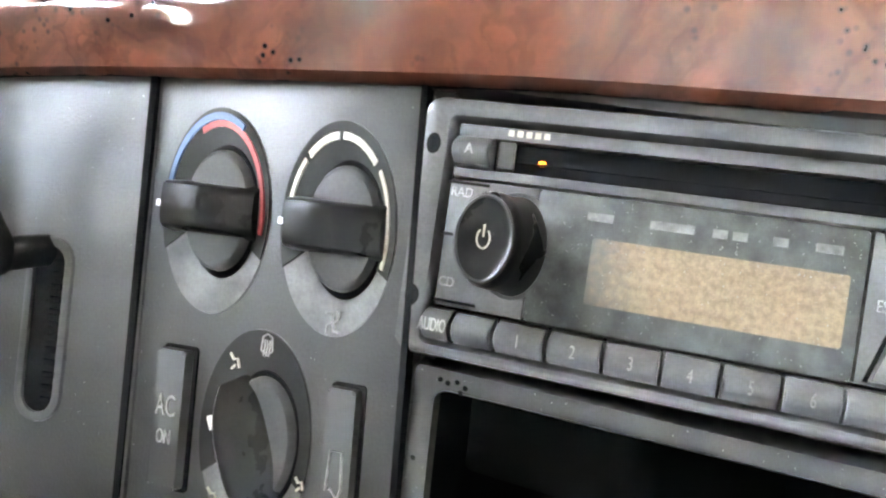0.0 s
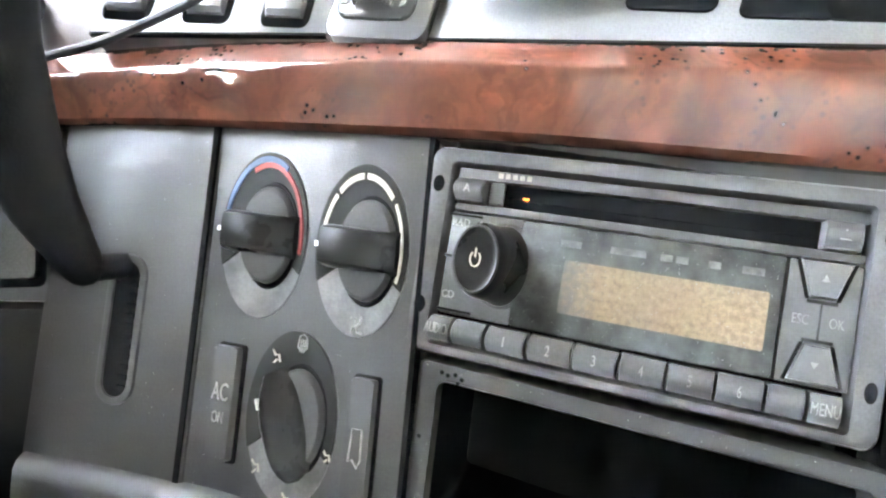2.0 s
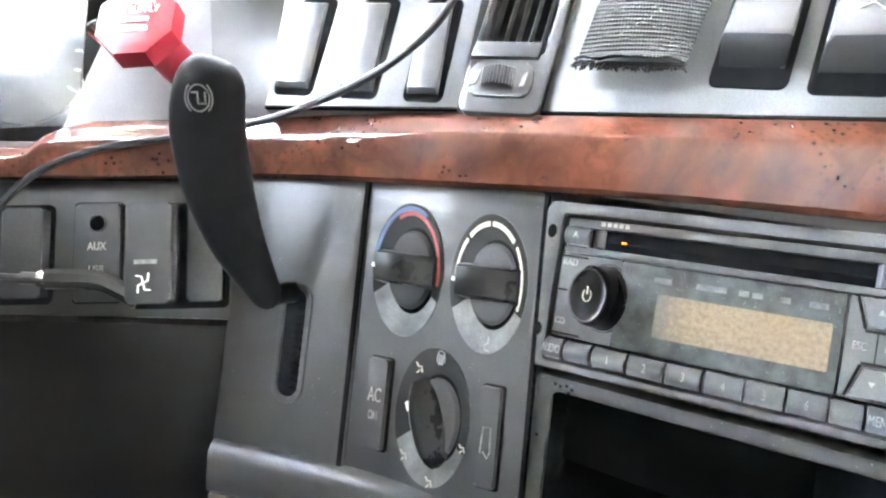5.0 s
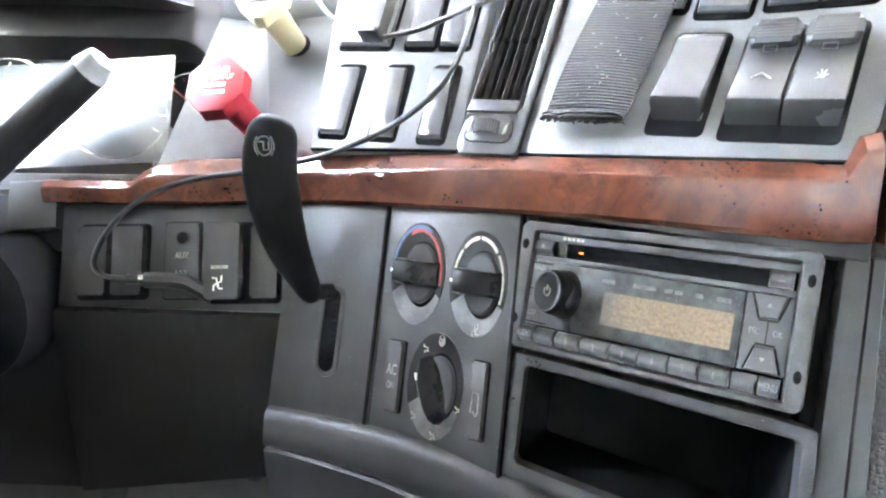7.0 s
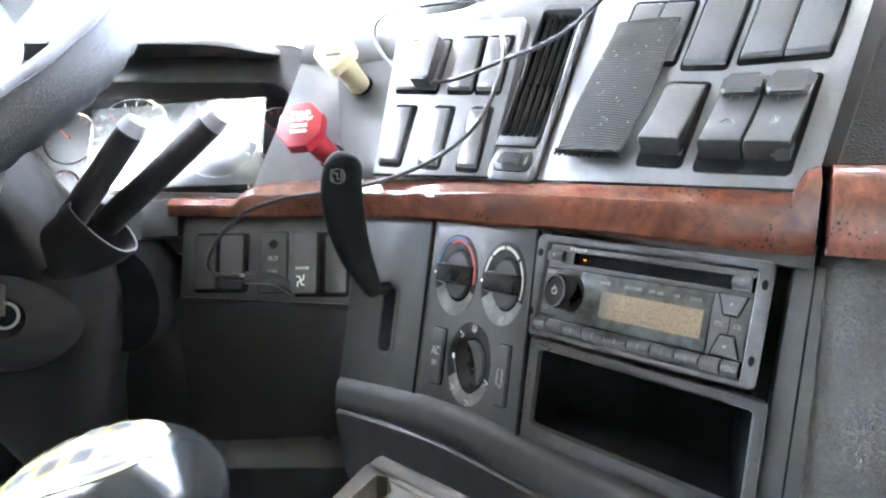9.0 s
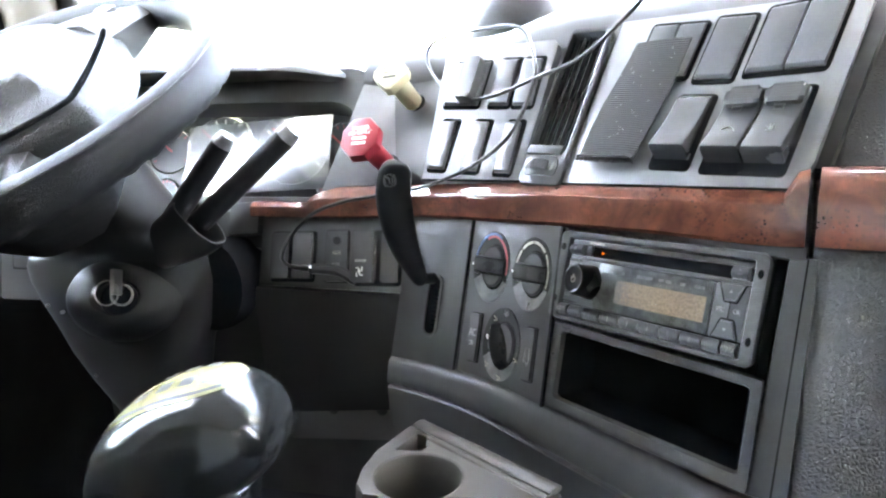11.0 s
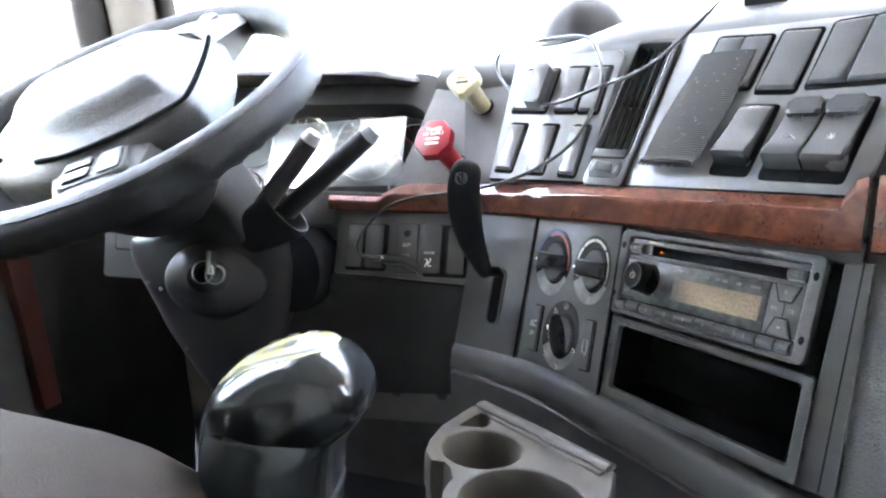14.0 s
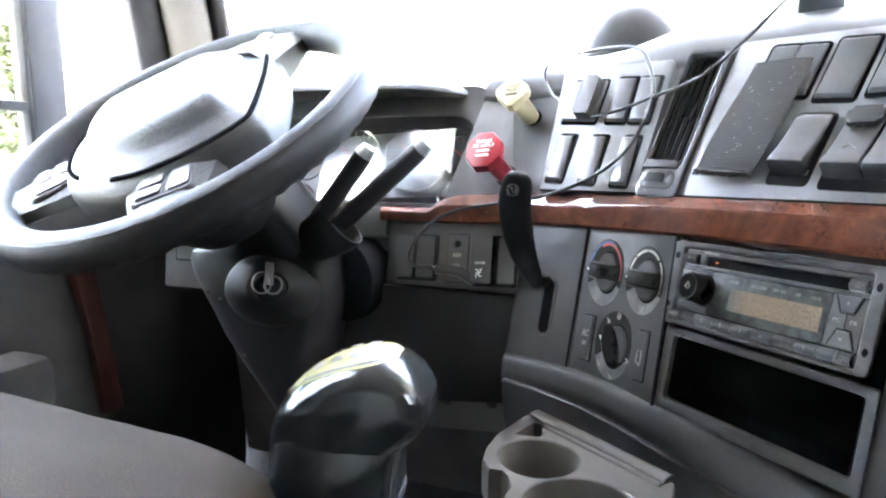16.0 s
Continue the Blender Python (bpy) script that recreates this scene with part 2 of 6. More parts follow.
WEAVE = webbing_material()
SEAT = material("brown_grey_seat_cloth", (0.021, 0.0178, 0.0150), 0.95, vary=0.25, grain=700, bump=0.6, patch=10, sheen=0.0, spec=0.08)
STALKCAP = material("silver_grey_stalk_cap", (0.12, 0.12, 0.122), 0.35, bump=0.05)
# for unseen cab walls; its grey sets how much light they bounce
CURTAIN = material("grey_bounce_wall", (0.46, 0.45, 0.43), 0.8, vary=0.2, grain=300, bump=0.4, patch=5)
ROCKER = material("glossy_black_rocker", (0.038, 0.0385, 0.040), 0.25, vary=0.08, bump=0.06, grain=1400, dust=0.002)
COVER = material("grey_switch_cover", (0.046, 0.047, 0.049), 0.30, vary=0.08, bump=0.10, patch=30, dust=0.008, spec=0.4)
CUPGREY = material("warm_grey_tray_plastic", (0.026, 0.0230, 0.0190), 0.62, vary=0.14, bump=0.2, patch=14, spec=0.3)
CHROME = material("worn_chrome", (0.75, 0.75, 0.76), 0.18, metal=1.0, vary=0.1, bump=0.02)
GLOSSBLACK = material("polished_black_shift_knob", (0.005, 0.0056, 0.0056), 0.17, vary=0.15, grain=900, bump=0.12, patch=12, spec=0.30)
GLOSSBLACK.node_tree.nodes["Principled BSDF"].inputs["Specular IOR Level"].default_value = 0.35
IVORY = material("ivory_shift_plate", (0.20, 0.185, 0.095), 0.22, vary=0.1, bump=0.0, spec=0.14)
CABLE = material("black_cable_rubber", (0.014, 0.014, 0.015), 0.42, bump=0.03, spec=0.25)
CLUSTERFACE = material("dark_gauge_face", (0.018, 0.019, 0.022), 0.5, bump=0.03)
PILLAR = material("beige_pillar_trim", (0.100, 0.094, 0.083), 0.6, vary=0.1, bump=0.2, patch=9)
SEALRUBBER = material("door_seal_rubber", (0.014, 0.014, 0.016), 0.6, bump=0.1, spec=0.25)
ROOFCLOTH = material("grey_headliner", (0.46, 0.45, 0.43), 0.9, vary=0.1, grain=500, bump=0.4, patch=6)
MAT = material("navy_floor_carpet", (0.012, 0.014, 0.022), 0.95, vary=0.4, grain=600, bump=0.6, patch=12)
KICK = material("grey_kick_panel", (0.075, 0.075, 0.071), 0.6, vary=0.2, bump=0.2, patch=12)
GLASS = glass_material("window_glass")
LENS = glass_material("cluster_lens", (0.9, 0.92, 0.95))
for socket, value in (("IOR", 1.2), ("Coat Weight", 1.0), ("Coat Roughness", 0.20), ("Coat IOR", 3.0)):
    LENS.node_tree.nodes["Principled BSDF"].inputs[socket].default_value = value
LED = bpy.data.materials.new("amber_indicator")
LED.use_nodes = True
LED.node_tree.nodes["Principled BSDF"].inputs["Base Color"].default_value = (0.8, 0.25, 0.02, 1)
LED.node_tree.nodes["Principled BSDF"].inputs["Emission Color"].default_value = (1.0, 0.20, 0.01, 1)
LED.node_tree.nodes["Principled BSDF"].inputs["Emission Strength"].default_value = 0.018
BARK = material("tree_bark", (0.10, 0.08, 0.06), 0.9, vary=0.4, grain=40, bump=0.5, patch=4)
LEAF = leaf_material("pine_green_leaves", (0.020, 0.030, 0.011))
GRASS = material("roadside_grass", (0.055, 0.07, 0.03), 0.95, vary=0.4, grain=30, bump=0.3, patch=0.4)
ASPHALT = material("yard_asphalt", (0.055, 0.055, 0.055), 0.9, vary=0.3, grain=90, bump=0.3, patch=0.5)


# ---- mesh helpers ----
def link(name, bm, mat, parent=None, m=None, angle=38):
    bmesh.ops.recalc_face_normals(bm, faces=bm.faces)
    me = bpy.data.meshes.new(name)
    bm.to_mesh(me)
    bm.free()
    me.polygons.foreach_set("use_smooth", [True] * len(me.polygons))
    me.set_sharp_from_angle(angle=radians(angle))
    if mat:
        me.materials.append(mat)
    ob = new(name, me)
    if parent:
        ob.parent = parent
    if m is not None:
        ob.matrix_basis = m
    return ob


def part(name, bm, mat, parent, label=""):
    """A bmesh as one mesh under a thing or a part."""
    return tagged(link(name, bm, mat, parent), label)


def thing(name, m, label, category, group="", kind=""):
    ob = new(name)
    ob.empty_display_size = 0.02
    ob.matrix_basis = m
    return tagged(ob, label, category, group, kind)


def solid(name, bm, mat, m, label, category, group="", kind=""):
    """A thing of one mesh."""
    return tagged(link(name, bm, mat, None, m), label, category, group, kind)


def box(bm, x0, x1, y0, y1, z0, z1, bev=0.0, seg=2):
    v = [bm.verts.new((x, y, z)) for x in (x0, x1) for y in (y0, y1) for z in (z0, z1)]
    f = [bm.faces.new([v[i] for i in q]) for q in ((0, 1, 3, 2), (4, 6, 7, 5), (0, 4, 5, 1), (2, 3, 7, 6), (0, 2, 6, 4), (1, 5, 7, 3))]
    if bev:
        bmesh.ops.recalc_face_normals(bm, faces=f)
        edges = list({e for q in f for e in q.edges})
        bmesh.ops.bevel(bm, geom=edges, offset=bev, segments=seg, affect="EDGES", profile=0.5)
    return bm


def rounded(x0, x1, z0, z1, r, n=5):
    """The corners of a rectangle with rounded corners, going round."""
    out = []
    for cx, cz, a in ((x1 - r, z1 - r, 0), (x0 + r, z1 - r, 90), (x0 + r, z0 + r, 180), (x1 - r, z0 + r, 270)):
        out += [(cx + r * math.cos(radians(a + 90 * k / n)), cz + r * math.sin(radians(a + 90 * k / n))) for k in range(n + 1)]
    return out


def prism(bm, poly, y0, y1, bev=0.0, seg=2):
    """A flat shape in x and z from its front y0 to its back y1; the front's edge is rounded."""
    front = [bm.verts.new((x, y0, z)) for x, z in poly]
    back = [bm.verts.new((x, y1, z)) for x, z in poly]
    n = len(poly)
    f = bm.faces.new(front)
    bm.faces.new(back[::-1])
    for k in range(n):
        bm.faces.new((front[k], back[k], back[(k + 1) % n], front[(k + 1) % n]))
    if bev:
        bmesh.ops.bevel(bm, geom=list(f.edges), offset=bev, segments=seg, affect="EDGES", profile=0.5)
    return bm


def ring_plate(bm, outer, inner, y0, y1, bev=0.0):
    """A frame: two outlines of as many points each, with a hole through it."""
    rows = [[bm.verts.new((x, y, z)) for x, z in poly] for poly, y in ((outer, y0), (outer, y1), (inner, y1), (inner, y0))]
    n = len(outer)
    for a in range(4):
        p, q = rows[a], rows[(a + 1) % 4]
        for k in range(n):
            bm.faces.new((p[k], q[k], q[(k + 1) % n], p[(k + 1) % n]))
    if bev:
        keep = [e for r in (rows[0], rows[3]) for k in range(n) for e in r[k].link_edges if e.other_vert(r[k]) in (r[(k + 1) % n],)]
        bmesh.ops.bevel(bm, geom=keep, offset=bev, segments=2, affect="EDGES", profile=0.5)
    return bm


def turned(bm, profile, cx=0.0, cz=0.0, sx=1.0, sz=1.0, n=48, cap=True):
    """A shape turned about the y axis: profile rows of radius and y, from front to back."""
    rings = []
    for r, y in profile:
        rings.append([bm.verts.new((cx + sx * r * math.cos(2 * math.pi * k / n), y, cz + sz * r * math.sin(2 * math.pi * k / n))) for k in range(n)])
    for p, q in zip(rings, rings[1:]):
        for k in range(n):
            bm.faces.new((p[k], q[k], q[(k + 1) % n], p[(k + 1) % n]))
    if cap:
        bm.faces.new(rings[0])
        bm.faces.new(rings[-1][::-1])
    return bm


def loft(bm, rings, closed=True, cap=True):
    """Skins rows of points; closed: each row is a loop."""
    rows = [[bm.verts.new(p) for p in r] for r in rings]
    n = len(rows[0])
    for p, q in zip(rows, rows[1:]):
        for k in range(n if closed else n - 1):
            bm.faces.new((p[k], q[k], q[(k + 1) % n], p[(k + 1) % n]))
    if cap and closed:
        bm.faces.new(rows[0])
        bm.faces.new(rows[-1][::-1])
    return bm


def smooth_path(points, steps=8, closed=False):
    """A Catmull-Rom curve through points."""
    p = [Vector(q) for q in points]
    n = len(p)
    out = []
    for k in range(n if closed else n - 1):
        a, b, c, d = (p[(k + j) % n] if closed else p[min(max(k + j, 0), n - 1)] for j in (-1, 0, 1, 2))
        for s in range(steps):
            t = s / steps
            out.append(0.5 * (2 * b + (c - a) * t + (2 * a - 5 * b + 4 * c - d) * t * t + (3 * b - a - 3 * c + d) * t ** 3))
    if not closed:
        out.append(p[-1])
    return out


def tube(bm, points, radius, n=10, closed=False):
    """A pipe along points; radius: one number, or a function of 0 to 1 that gives one or two half-widths."""
    pts = [Vector(q) for q in points]
    m = len(pts)
    side = None
    rings = []
    for k, p in enumerate(pts):
        ahead = (pts[(k + 1) % m] - pts[k - 1]) if closed else (pts[min(k + 1, m - 1)] - pts[max(k - 1, 0)])
        ahead.normalize()
        if side is None:
            side = ahead.cross(Vector((0, 0, 1)) if abs(ahead.z) < 0.9 else Vector((1, 0, 0))).normalized()
        side = (side - ahead * side.dot(ahead)).normalized()
        up = side.cross(ahead)
        r = radius(k / (m - 1)) if callable(radius) else radius
        ru, rs = r if isinstance(r, tuple) else (r, r)
        rings.append([p + side * (rs * math.cos(2 * math.pi * j / n)) + up * (ru * math.sin(2 * math.pi * j / n)) for j in range(n)])
    if closed:
        rings.append(rings[0])
    loft(bm, rings, True, not closed)
    if closed:
        bmesh.ops.remove_doubles(bm, verts=bm.verts, dist=1e-6)
    return bm


def arc_band(bm, cx, cz, r0, r1, a0, a1, y, sx=1.0, sz=1.0, n=24, thick=0.0006):
    """A printed arc on a face, between two radii and two angles in degrees."""
    poly = []
    for r, seq in ((r1, range(n + 1)), (r0, range(n, -1, -1))):
        for k in seq:
            a = radians(a0 + (a1 - a0) * k / n)
            poly.append((cx + sx * r * math.cos(a), cz + sz * r * math.sin(a)))
    front = [bm.verts.new((x, y, z)) for x, z in poly]
    back = [bm.verts.new((x, y + thick, z)) for x, z in poly]
    m = n + 1
    for k in range(n):
        i, j = k, 2 * m - 1 - k
        bm.faces.new((front[i], front[i + 1], front[j - 1], front[j]))
    N = 2 * m
    for k in range(N):
        bm.faces.new((front[k], back[k], back[(k + 1) % N], front[(k + 1) % N]))
    return bm


def lettering(words, size, x, y, z, mat, parent, name="lettering", align="CENTER", wide=1.0, tall=1.0, label=""):
    """Words in the built-in font on a face, standing in its x and z."""
    cu = bpy.data.curves.new(name, "FONT")
    cu.body, cu.size, cu.align_x, cu.align_y, cu.extrude = words, size, align, "CENTER", 0.0002
    tmp = bpy.data.objects.new(name, cu)
    scene.collection.objects.link(tmp)
    me = bpy.data.meshes.new_from_object(tmp.evaluated_get(bpy.context.evaluated_depsgraph_get()))
    bpy.data.objects.remove(tmp)
    bpy.data.curves.remove(cu)
    me.name = name
    for v in me.vertices:
        v.co = (x + v.co.x * wide, y - v.co.z, z + v.co.y * tall)
    me.materials.clear()
    me.materials.append(mat)
    ob = new(name, me)
    ob.parent = parent
    return tagged(ob, label)


def bar(bm, x0, x1, z0, z1, y, thick=0.0006):
    return box(bm, x0, x1, y, y + thick, z0, z1)


def B():
    return bmesh.new()


# ---- the run of the dashboard in plan, from the passenger's end to the instruments ----
CORNERS = [(-0.4, 0.3740, -0.0997), (0.0, 0.0005, 0.0140), (0.122, -0.0975, 0.0500), (0.2155, -0.1805, 0.0885), (1.0, -0.9649, 0.0690)]
HOOD_ENDS = (Vector((-0.2704, 0.0955)), Vector((-0.8244, 0.0177)))


def along(s):
    for (s0, x0, y0), (s1, x1, y1) in zip(CORNERS, CORNERS[1:]):
        if s <= s1 or s1 == CORNERS[-1][0]:
            u = (s - s0) / (s1 - s0)
            return Vector((x0 + (x1 - x0) * u, y0 + (y1 - y0) * u))


def dash_line(s):
    """A place in plan and the outward way at s metres along the face, with the bends eased."""
    p = sum((along(s + d) for d in (-0.02, -0.01, 0, 0.01, 0.02)), Vector((0, 0))) / 5
    t = (along(s - 0.02) - along(s + 0.02)).normalized()
    return p, Vector((t.y, -t.x))


def run(bm, stations, profile, cap=True, slant=0.0):
    """Skins a profile along the dashboard: profile(s) gives rows of outward distance and height; slant leans the upper rows along it."""
    rings = []
    for s in stations:
        ring = []
        for o, z in profile(s):
            p, out = dash_line(s - slant * max(0.0, z - 0.97))
            ring.append((p.x + out.x * o, p.y + out.y * o, z))
        rings.append(ring)
    return loft(bm, rings, True, cap)


def steps(a, b, n):
    return [a + (b - a) * k / n for k in range(n + 1)]


def ease(s, a, b, u, v):
    k = min(1, max(0, (s - a) / (b - a)))
    return u + (v - u) * k * k * (3 - 2 * k)


def face(z):
    """How far the lower face stands out at a height: it leans back."""
    return (0.9 - z) * 0.28


# ---- dashboard structure ----
dash = thing("dashboard", Matrix.Identity(4), "charcoal plastic dashboard that wraps round the driver", "dashboard", kind="structure")


def body_profile(s):
    rows = [(-0.35, 0.42), (-0.10, 0.42), (-0.075, 0.60), (-0.03, 0.70), (0.024, 0.722)]
    set_back = 0.135 if s < -0.001 else 0.012
    hollow = 0.09 if s > 0.205 else 0.0
    rows = [(o - (0.13 if s < -0.001 else hollow), z) for o, z in rows]
    rows += [(face(z) - set_back - (hollow if z < 0.84 else 0.0), z) for z in (0.750, 0.80, 0.86, 0.915)] + [(face(0.925) - 0.012, 0.925)]
    d = ease(s, 0.08, 0.30, 0.0, -0.034)
    rows += [(-0.030, 0.955), (-0.118 - 0.5 * d, 1.100 + d), (-0.116 - 0.5 * d, 1.108 + d), (-0.122 - 0.5 * d, 1.122 + d), (-0.138 - 0.5 * d, 1.138 + d), (-0.160, 1.150 + d), (-0.19, 1.158 + d), (-0.27, 1.160 + d), (-0.42, 1.120), (-0.42, 0.60)]
    return rows


bm = B()
run(bm, steps(-0.20, -0.002, 10) + steps(0.0, 0.30, 16), body_profile)
part("dash_body", bm, DASH, dash)


def low_profile(s):
    return [(-0.35, 0.42), (-0.22, 0.42), (-0.20, 0.60), (-0.18, 0.72), (-0.15, 0.80), (-0.11, 0.862), (-0.03, 0.870), (-0.012, 0.872)] + [(face(z) - 0.012, z) for z in (0.876, 0.890, 0.905)] + [(-0.016, 0.918), (-0.035, 0.922), (-0.10, 0.922), (-0.35, 0.90)]


bm = B()
run(bm, steps(0.301, 0.82, 14), low_profile)
part("lower_dash_body", bm, DASH, dash)


def end_profile(s):
    """The grained end of the dash on the passenger's side, swelling out of the face."""
    k = ease(s, -0.215, -0.36, 0, 1)
    f = -0.018 - 0.10 * k * k
    rows = [(-0.35, 0.42), (-0.04 + f, 0.42), (0.020 + f, 0.60)]
    rows += [(face(z) + f, z) for z in (0.70, 0.80, 0.90, 0.925)]
    rows += [(-0.03 + f, 0.955), (-0.104 + f, 1.100), (-0.118 + f, 1.150), (-0.14 + f, 1.172), (-0.26 + f, 1.176), (-0.30 + f, 0.6)]
    return rows


bm = B()
run(bm, steps(-0.38, -0.204, 12), end_profile, True, 0.20)
part("grained_end_panel", bm, LEATHER, dash, "grey leather-grained end panel")

# hood over the instruments and the dash top beyond it
bm = B()
hood = []
for s in steps(0.302, 0.86, 20):
    p = HOOD_ENDS[0].lerp(HOOD_ENDS[1], (s - 0.302) / 0.558)
    out = Vector((0.139, -0.990))
    rise = ease(s, 0.30, 0.40, 0.0, 0.006) - ease(s, 0.6, 0.86, 0.0, 0.03)
    back = ease(s, 0.302, 0.352, 0.060, 0.0)
    hood.append([(p.x + out.x * (o - back * (o > -0.4)), p.y + out.y * (o - back * (o > -0.4)), z + rise) for o, z in
                 ((-0.10, 1.076), (-0.055, 1.077), (-0.046, 1.082), (-0.05, 1.088), (-0.08, 1.098), (-0.14, 1.104), (-0.42, 1.095), (-0.42, 1.06), (-0.16, 1.062))])
loft(bm, hood)
part("instrument_hood", bm, DASH, dash, "dark padded hood over the gauges")

# panel seams read as the gaps between the plates that follow
bm = B()
prism(bm, [(-0.1205, -0.149), (-0.0065, -0.149), (-0.0065, 0.0215), (-0.1205, 0.0215)], 0.0, 0.014, 0.0012)
climate = thing("climate_control_panel", FA, "charcoal climate panel with three rotary dials and two keys", "control panel")
part("faceplate", bm, DASH, climate)
# raised black strips paint the dark of the gaps on both sides
for x0, x1 in ((-0.1230, -0.1200), (-0.0072, -0.0048)):
    part("panel_gap", box(B(), x0, x1, -0.0022, 0.004, -0.149, 0.0212), VOID, climate, "black strip that paints the dark gap beside the panel")

bm = B()
prism(bm, [(-0.0905, -0.158), (-0.0005, -0.150), (-0.0005, 0.0215), (-0.0905, 0.0195)], 0.0, 0.014, 0.0015)
leverplate = thing("brake_lever_panel", FL, "plain charcoal panel with a slot for the brake lever", "panel")
part("faceplate", bm, DASH, leverplate)
bm = B()
ring_plate(bm, rounded(-0.0520, -0.0310, -0.1090, -0.0410, 0.0100), rounded(-0.0485, -0.0345, -0.1055, -0.0445, 0.0068), -0.0016, 0.004, 0.0006)
part("slot_rim", bm, DASH, leverplate)
bm = B()
prism(bm, rounded(-0.0485, -0.0345, -0.1055, -0.0445, 0.0068), -0.0004, 0.003)
part("slot", bm, VOID, leverplate, "black lever slot")
bm = B()
for k in range(12):
    box(bm, -0.0405, -0.0352, -0.0012, 0.0, -0.102 + 0.0046 * k, -0.0998 + 0.0046 * k, 0.0004, 1)
tagged(part("brush_strip", bm, VOID, leverplate), kind="stuff")

# rounded lip below the panels
bm = B()


LIP = ((-0.21, 0.703), (-0.12, 0.724), (-0.056, 0.741), (0.01, 0.757), (0.07, 0.7675), (0.122, 0.7705), (0.216, 0.7665))


def lip_top(s):
    """Height of the lip's upper edge: it falls towards the passenger."""
    return sum(float(np.interp(s + d, [a for a, z in LIP], [z for a, z in LIP])) for d in (-0.02, 0.0, 0.02)) / 3


def lip_profile(s):
    zt = lip_top(s)
    deep = ease(s, 0.0, 0.215, 0.0, 0.006)
    f = face(zt)
    rows = [(f - 0.016, zt), (f + 0.004, zt), (f + 0.0075, zt - 0.0012), (f + 0.0100, zt - 0.0040), (f + 0.0112, zt - 0.0085), (f + 0.0130, zt - 0.017)]
    return rows + [(f + 0.0140, zt - 0.0315 + deep), (f + 0.0130, zt - 0.0335 + deep), (f - 0.016, zt - 0.034 + deep)]


run(bm, steps(-0.198, 0.2150, 30), lip_profile)
part("lower_lip", bm, DASH, dash)
bm = B()


def skirt_profile(s):
    zt = lip_top(s) - 0.0360 + ease(s, 0.0, 0.215, 0.0, 0.006)
    f = face(zt)
    return [(f - 0.03, zt - 0.001), (f + 0.0025, zt), (f + 0.0045, zt - 0.002), (f + 0.0015, zt - 0.03), (f - 0.010, zt - 0.07), (f - 0.035, zt - 0.11), (f - 0.08, zt - 0.12)]


run(bm, steps(-0.198, 0.215, 24), skirt_profile)
part("skirt", bm, DASH, dash, "dark skirt below the lip")

# ---- wood trim ----
bm = B()


def trim_profile(s):
    lo = ease(s, 0.13, 0.31, 0.9190, 0.9138) - ease(s, 0.0, -0.20, 0.0, 0.0066)
    hi = ease(s, 0.02, 0.32, 0.9535, 0.9415) + ease(s, 0.325, 0.342, 0.0, -0.0115) + ease(s, -0.178, -0.192, 0.0, 0.021)
    f = face((lo + hi) / 2)
    h = hi - lo
    crown = hi + ease(s, 0.0, 0.2, 0.0050, 0.0085) * ease(s, 0.30, 0.33, 1.0, 0.2) * ease(s, -0.165, -0.185, 1.0, 0.3)
    rows = [(f - 0.030, lo), (f + 0.000, lo - 0.0005), (f + 0.0085, lo + 0.03 * h), (f + 0.0115, lo + 0.12 * h), (f + 0.0120, lo + 0.45 * h)]
    rows += [(f + 0.0118, lo + 0.72 * h), (f + 0.0112, lo + 0.83 * h), (f + 0.0104, lo + 0.875 * h)]
    rise = crown - lo - 0.895 * h
    rows += [(f + 0.0094 - 1.25 * rise * u, crown - rise * (1 - u)) for u in (0.0, 0.12, 0.5, 0.9)]
    rows += [(f - 0.020, crown), (f - 0.030, crown)]
    return rows


run(bm, steps(-0.1975, 0.408, 70), trim_profile)
solid("wood_trim", bm, WOOD, Matrix.Identity(4), "glossy reddish burl wood trim along the dashboard", "trim", kind="structure")
bm = B()


def trim_end_profile(s):
    k = ease(s, -0.215, -0.36, 0, 1)
    f = -0.004 - 0.10 * k * k
    lo, hi = 0.9125, 0.977
    h = hi - lo
    return [(f - 0.05, lo), (f - 0.004, lo), (f + 0.010, lo + 0.06 * h), (f + 0.014, lo + 0.3 * h), (f + 0.012, lo + 0.6 * h), (f + 0.004, lo + 0.85 * h), (f - 0.010, hi), (f - 0.05, hi)]


run(bm, [-0.2045, -0.2055] + steps(-0.208, -0.38, 14), trim_end_profile)
solid("wood_trim_end", bm, WOOD, Matrix.Identity(4), "glossy burl wood cap on the dashboard's end", "trim", kind="structure")

# ---- stereo ----
stereo = thing("car_stereo", FR, "worn black truck stereo with unlit amber display", "car stereo")
bm = B()
ring_plate(bm, rounded(-0.0045, 0.1755, -0.0655, 0.0228, 0.006), rounded(0.0050, 0.1645, -0.0610, 0.0160, 0.002), -0.0048, 0.030, 0.0026)
part("bezel", bm, BEZEL, stereo, "scuffed black bezel")
bm = B()
box(bm, 0.0052, 0.1643, 0.0045, 0.028, -0.0608, 0.0158)
part("housing", bm, VOID, stereo)
for x in (0.0006, 0.1705):
    for z in (0.006, -0.046):
        part("release_hole", turned(B(), [(0.0029, -0.0053), (0.0025, -0.0044)], x, z, 0.8, 1.25, 20), VOID, stereo, "black release hole")
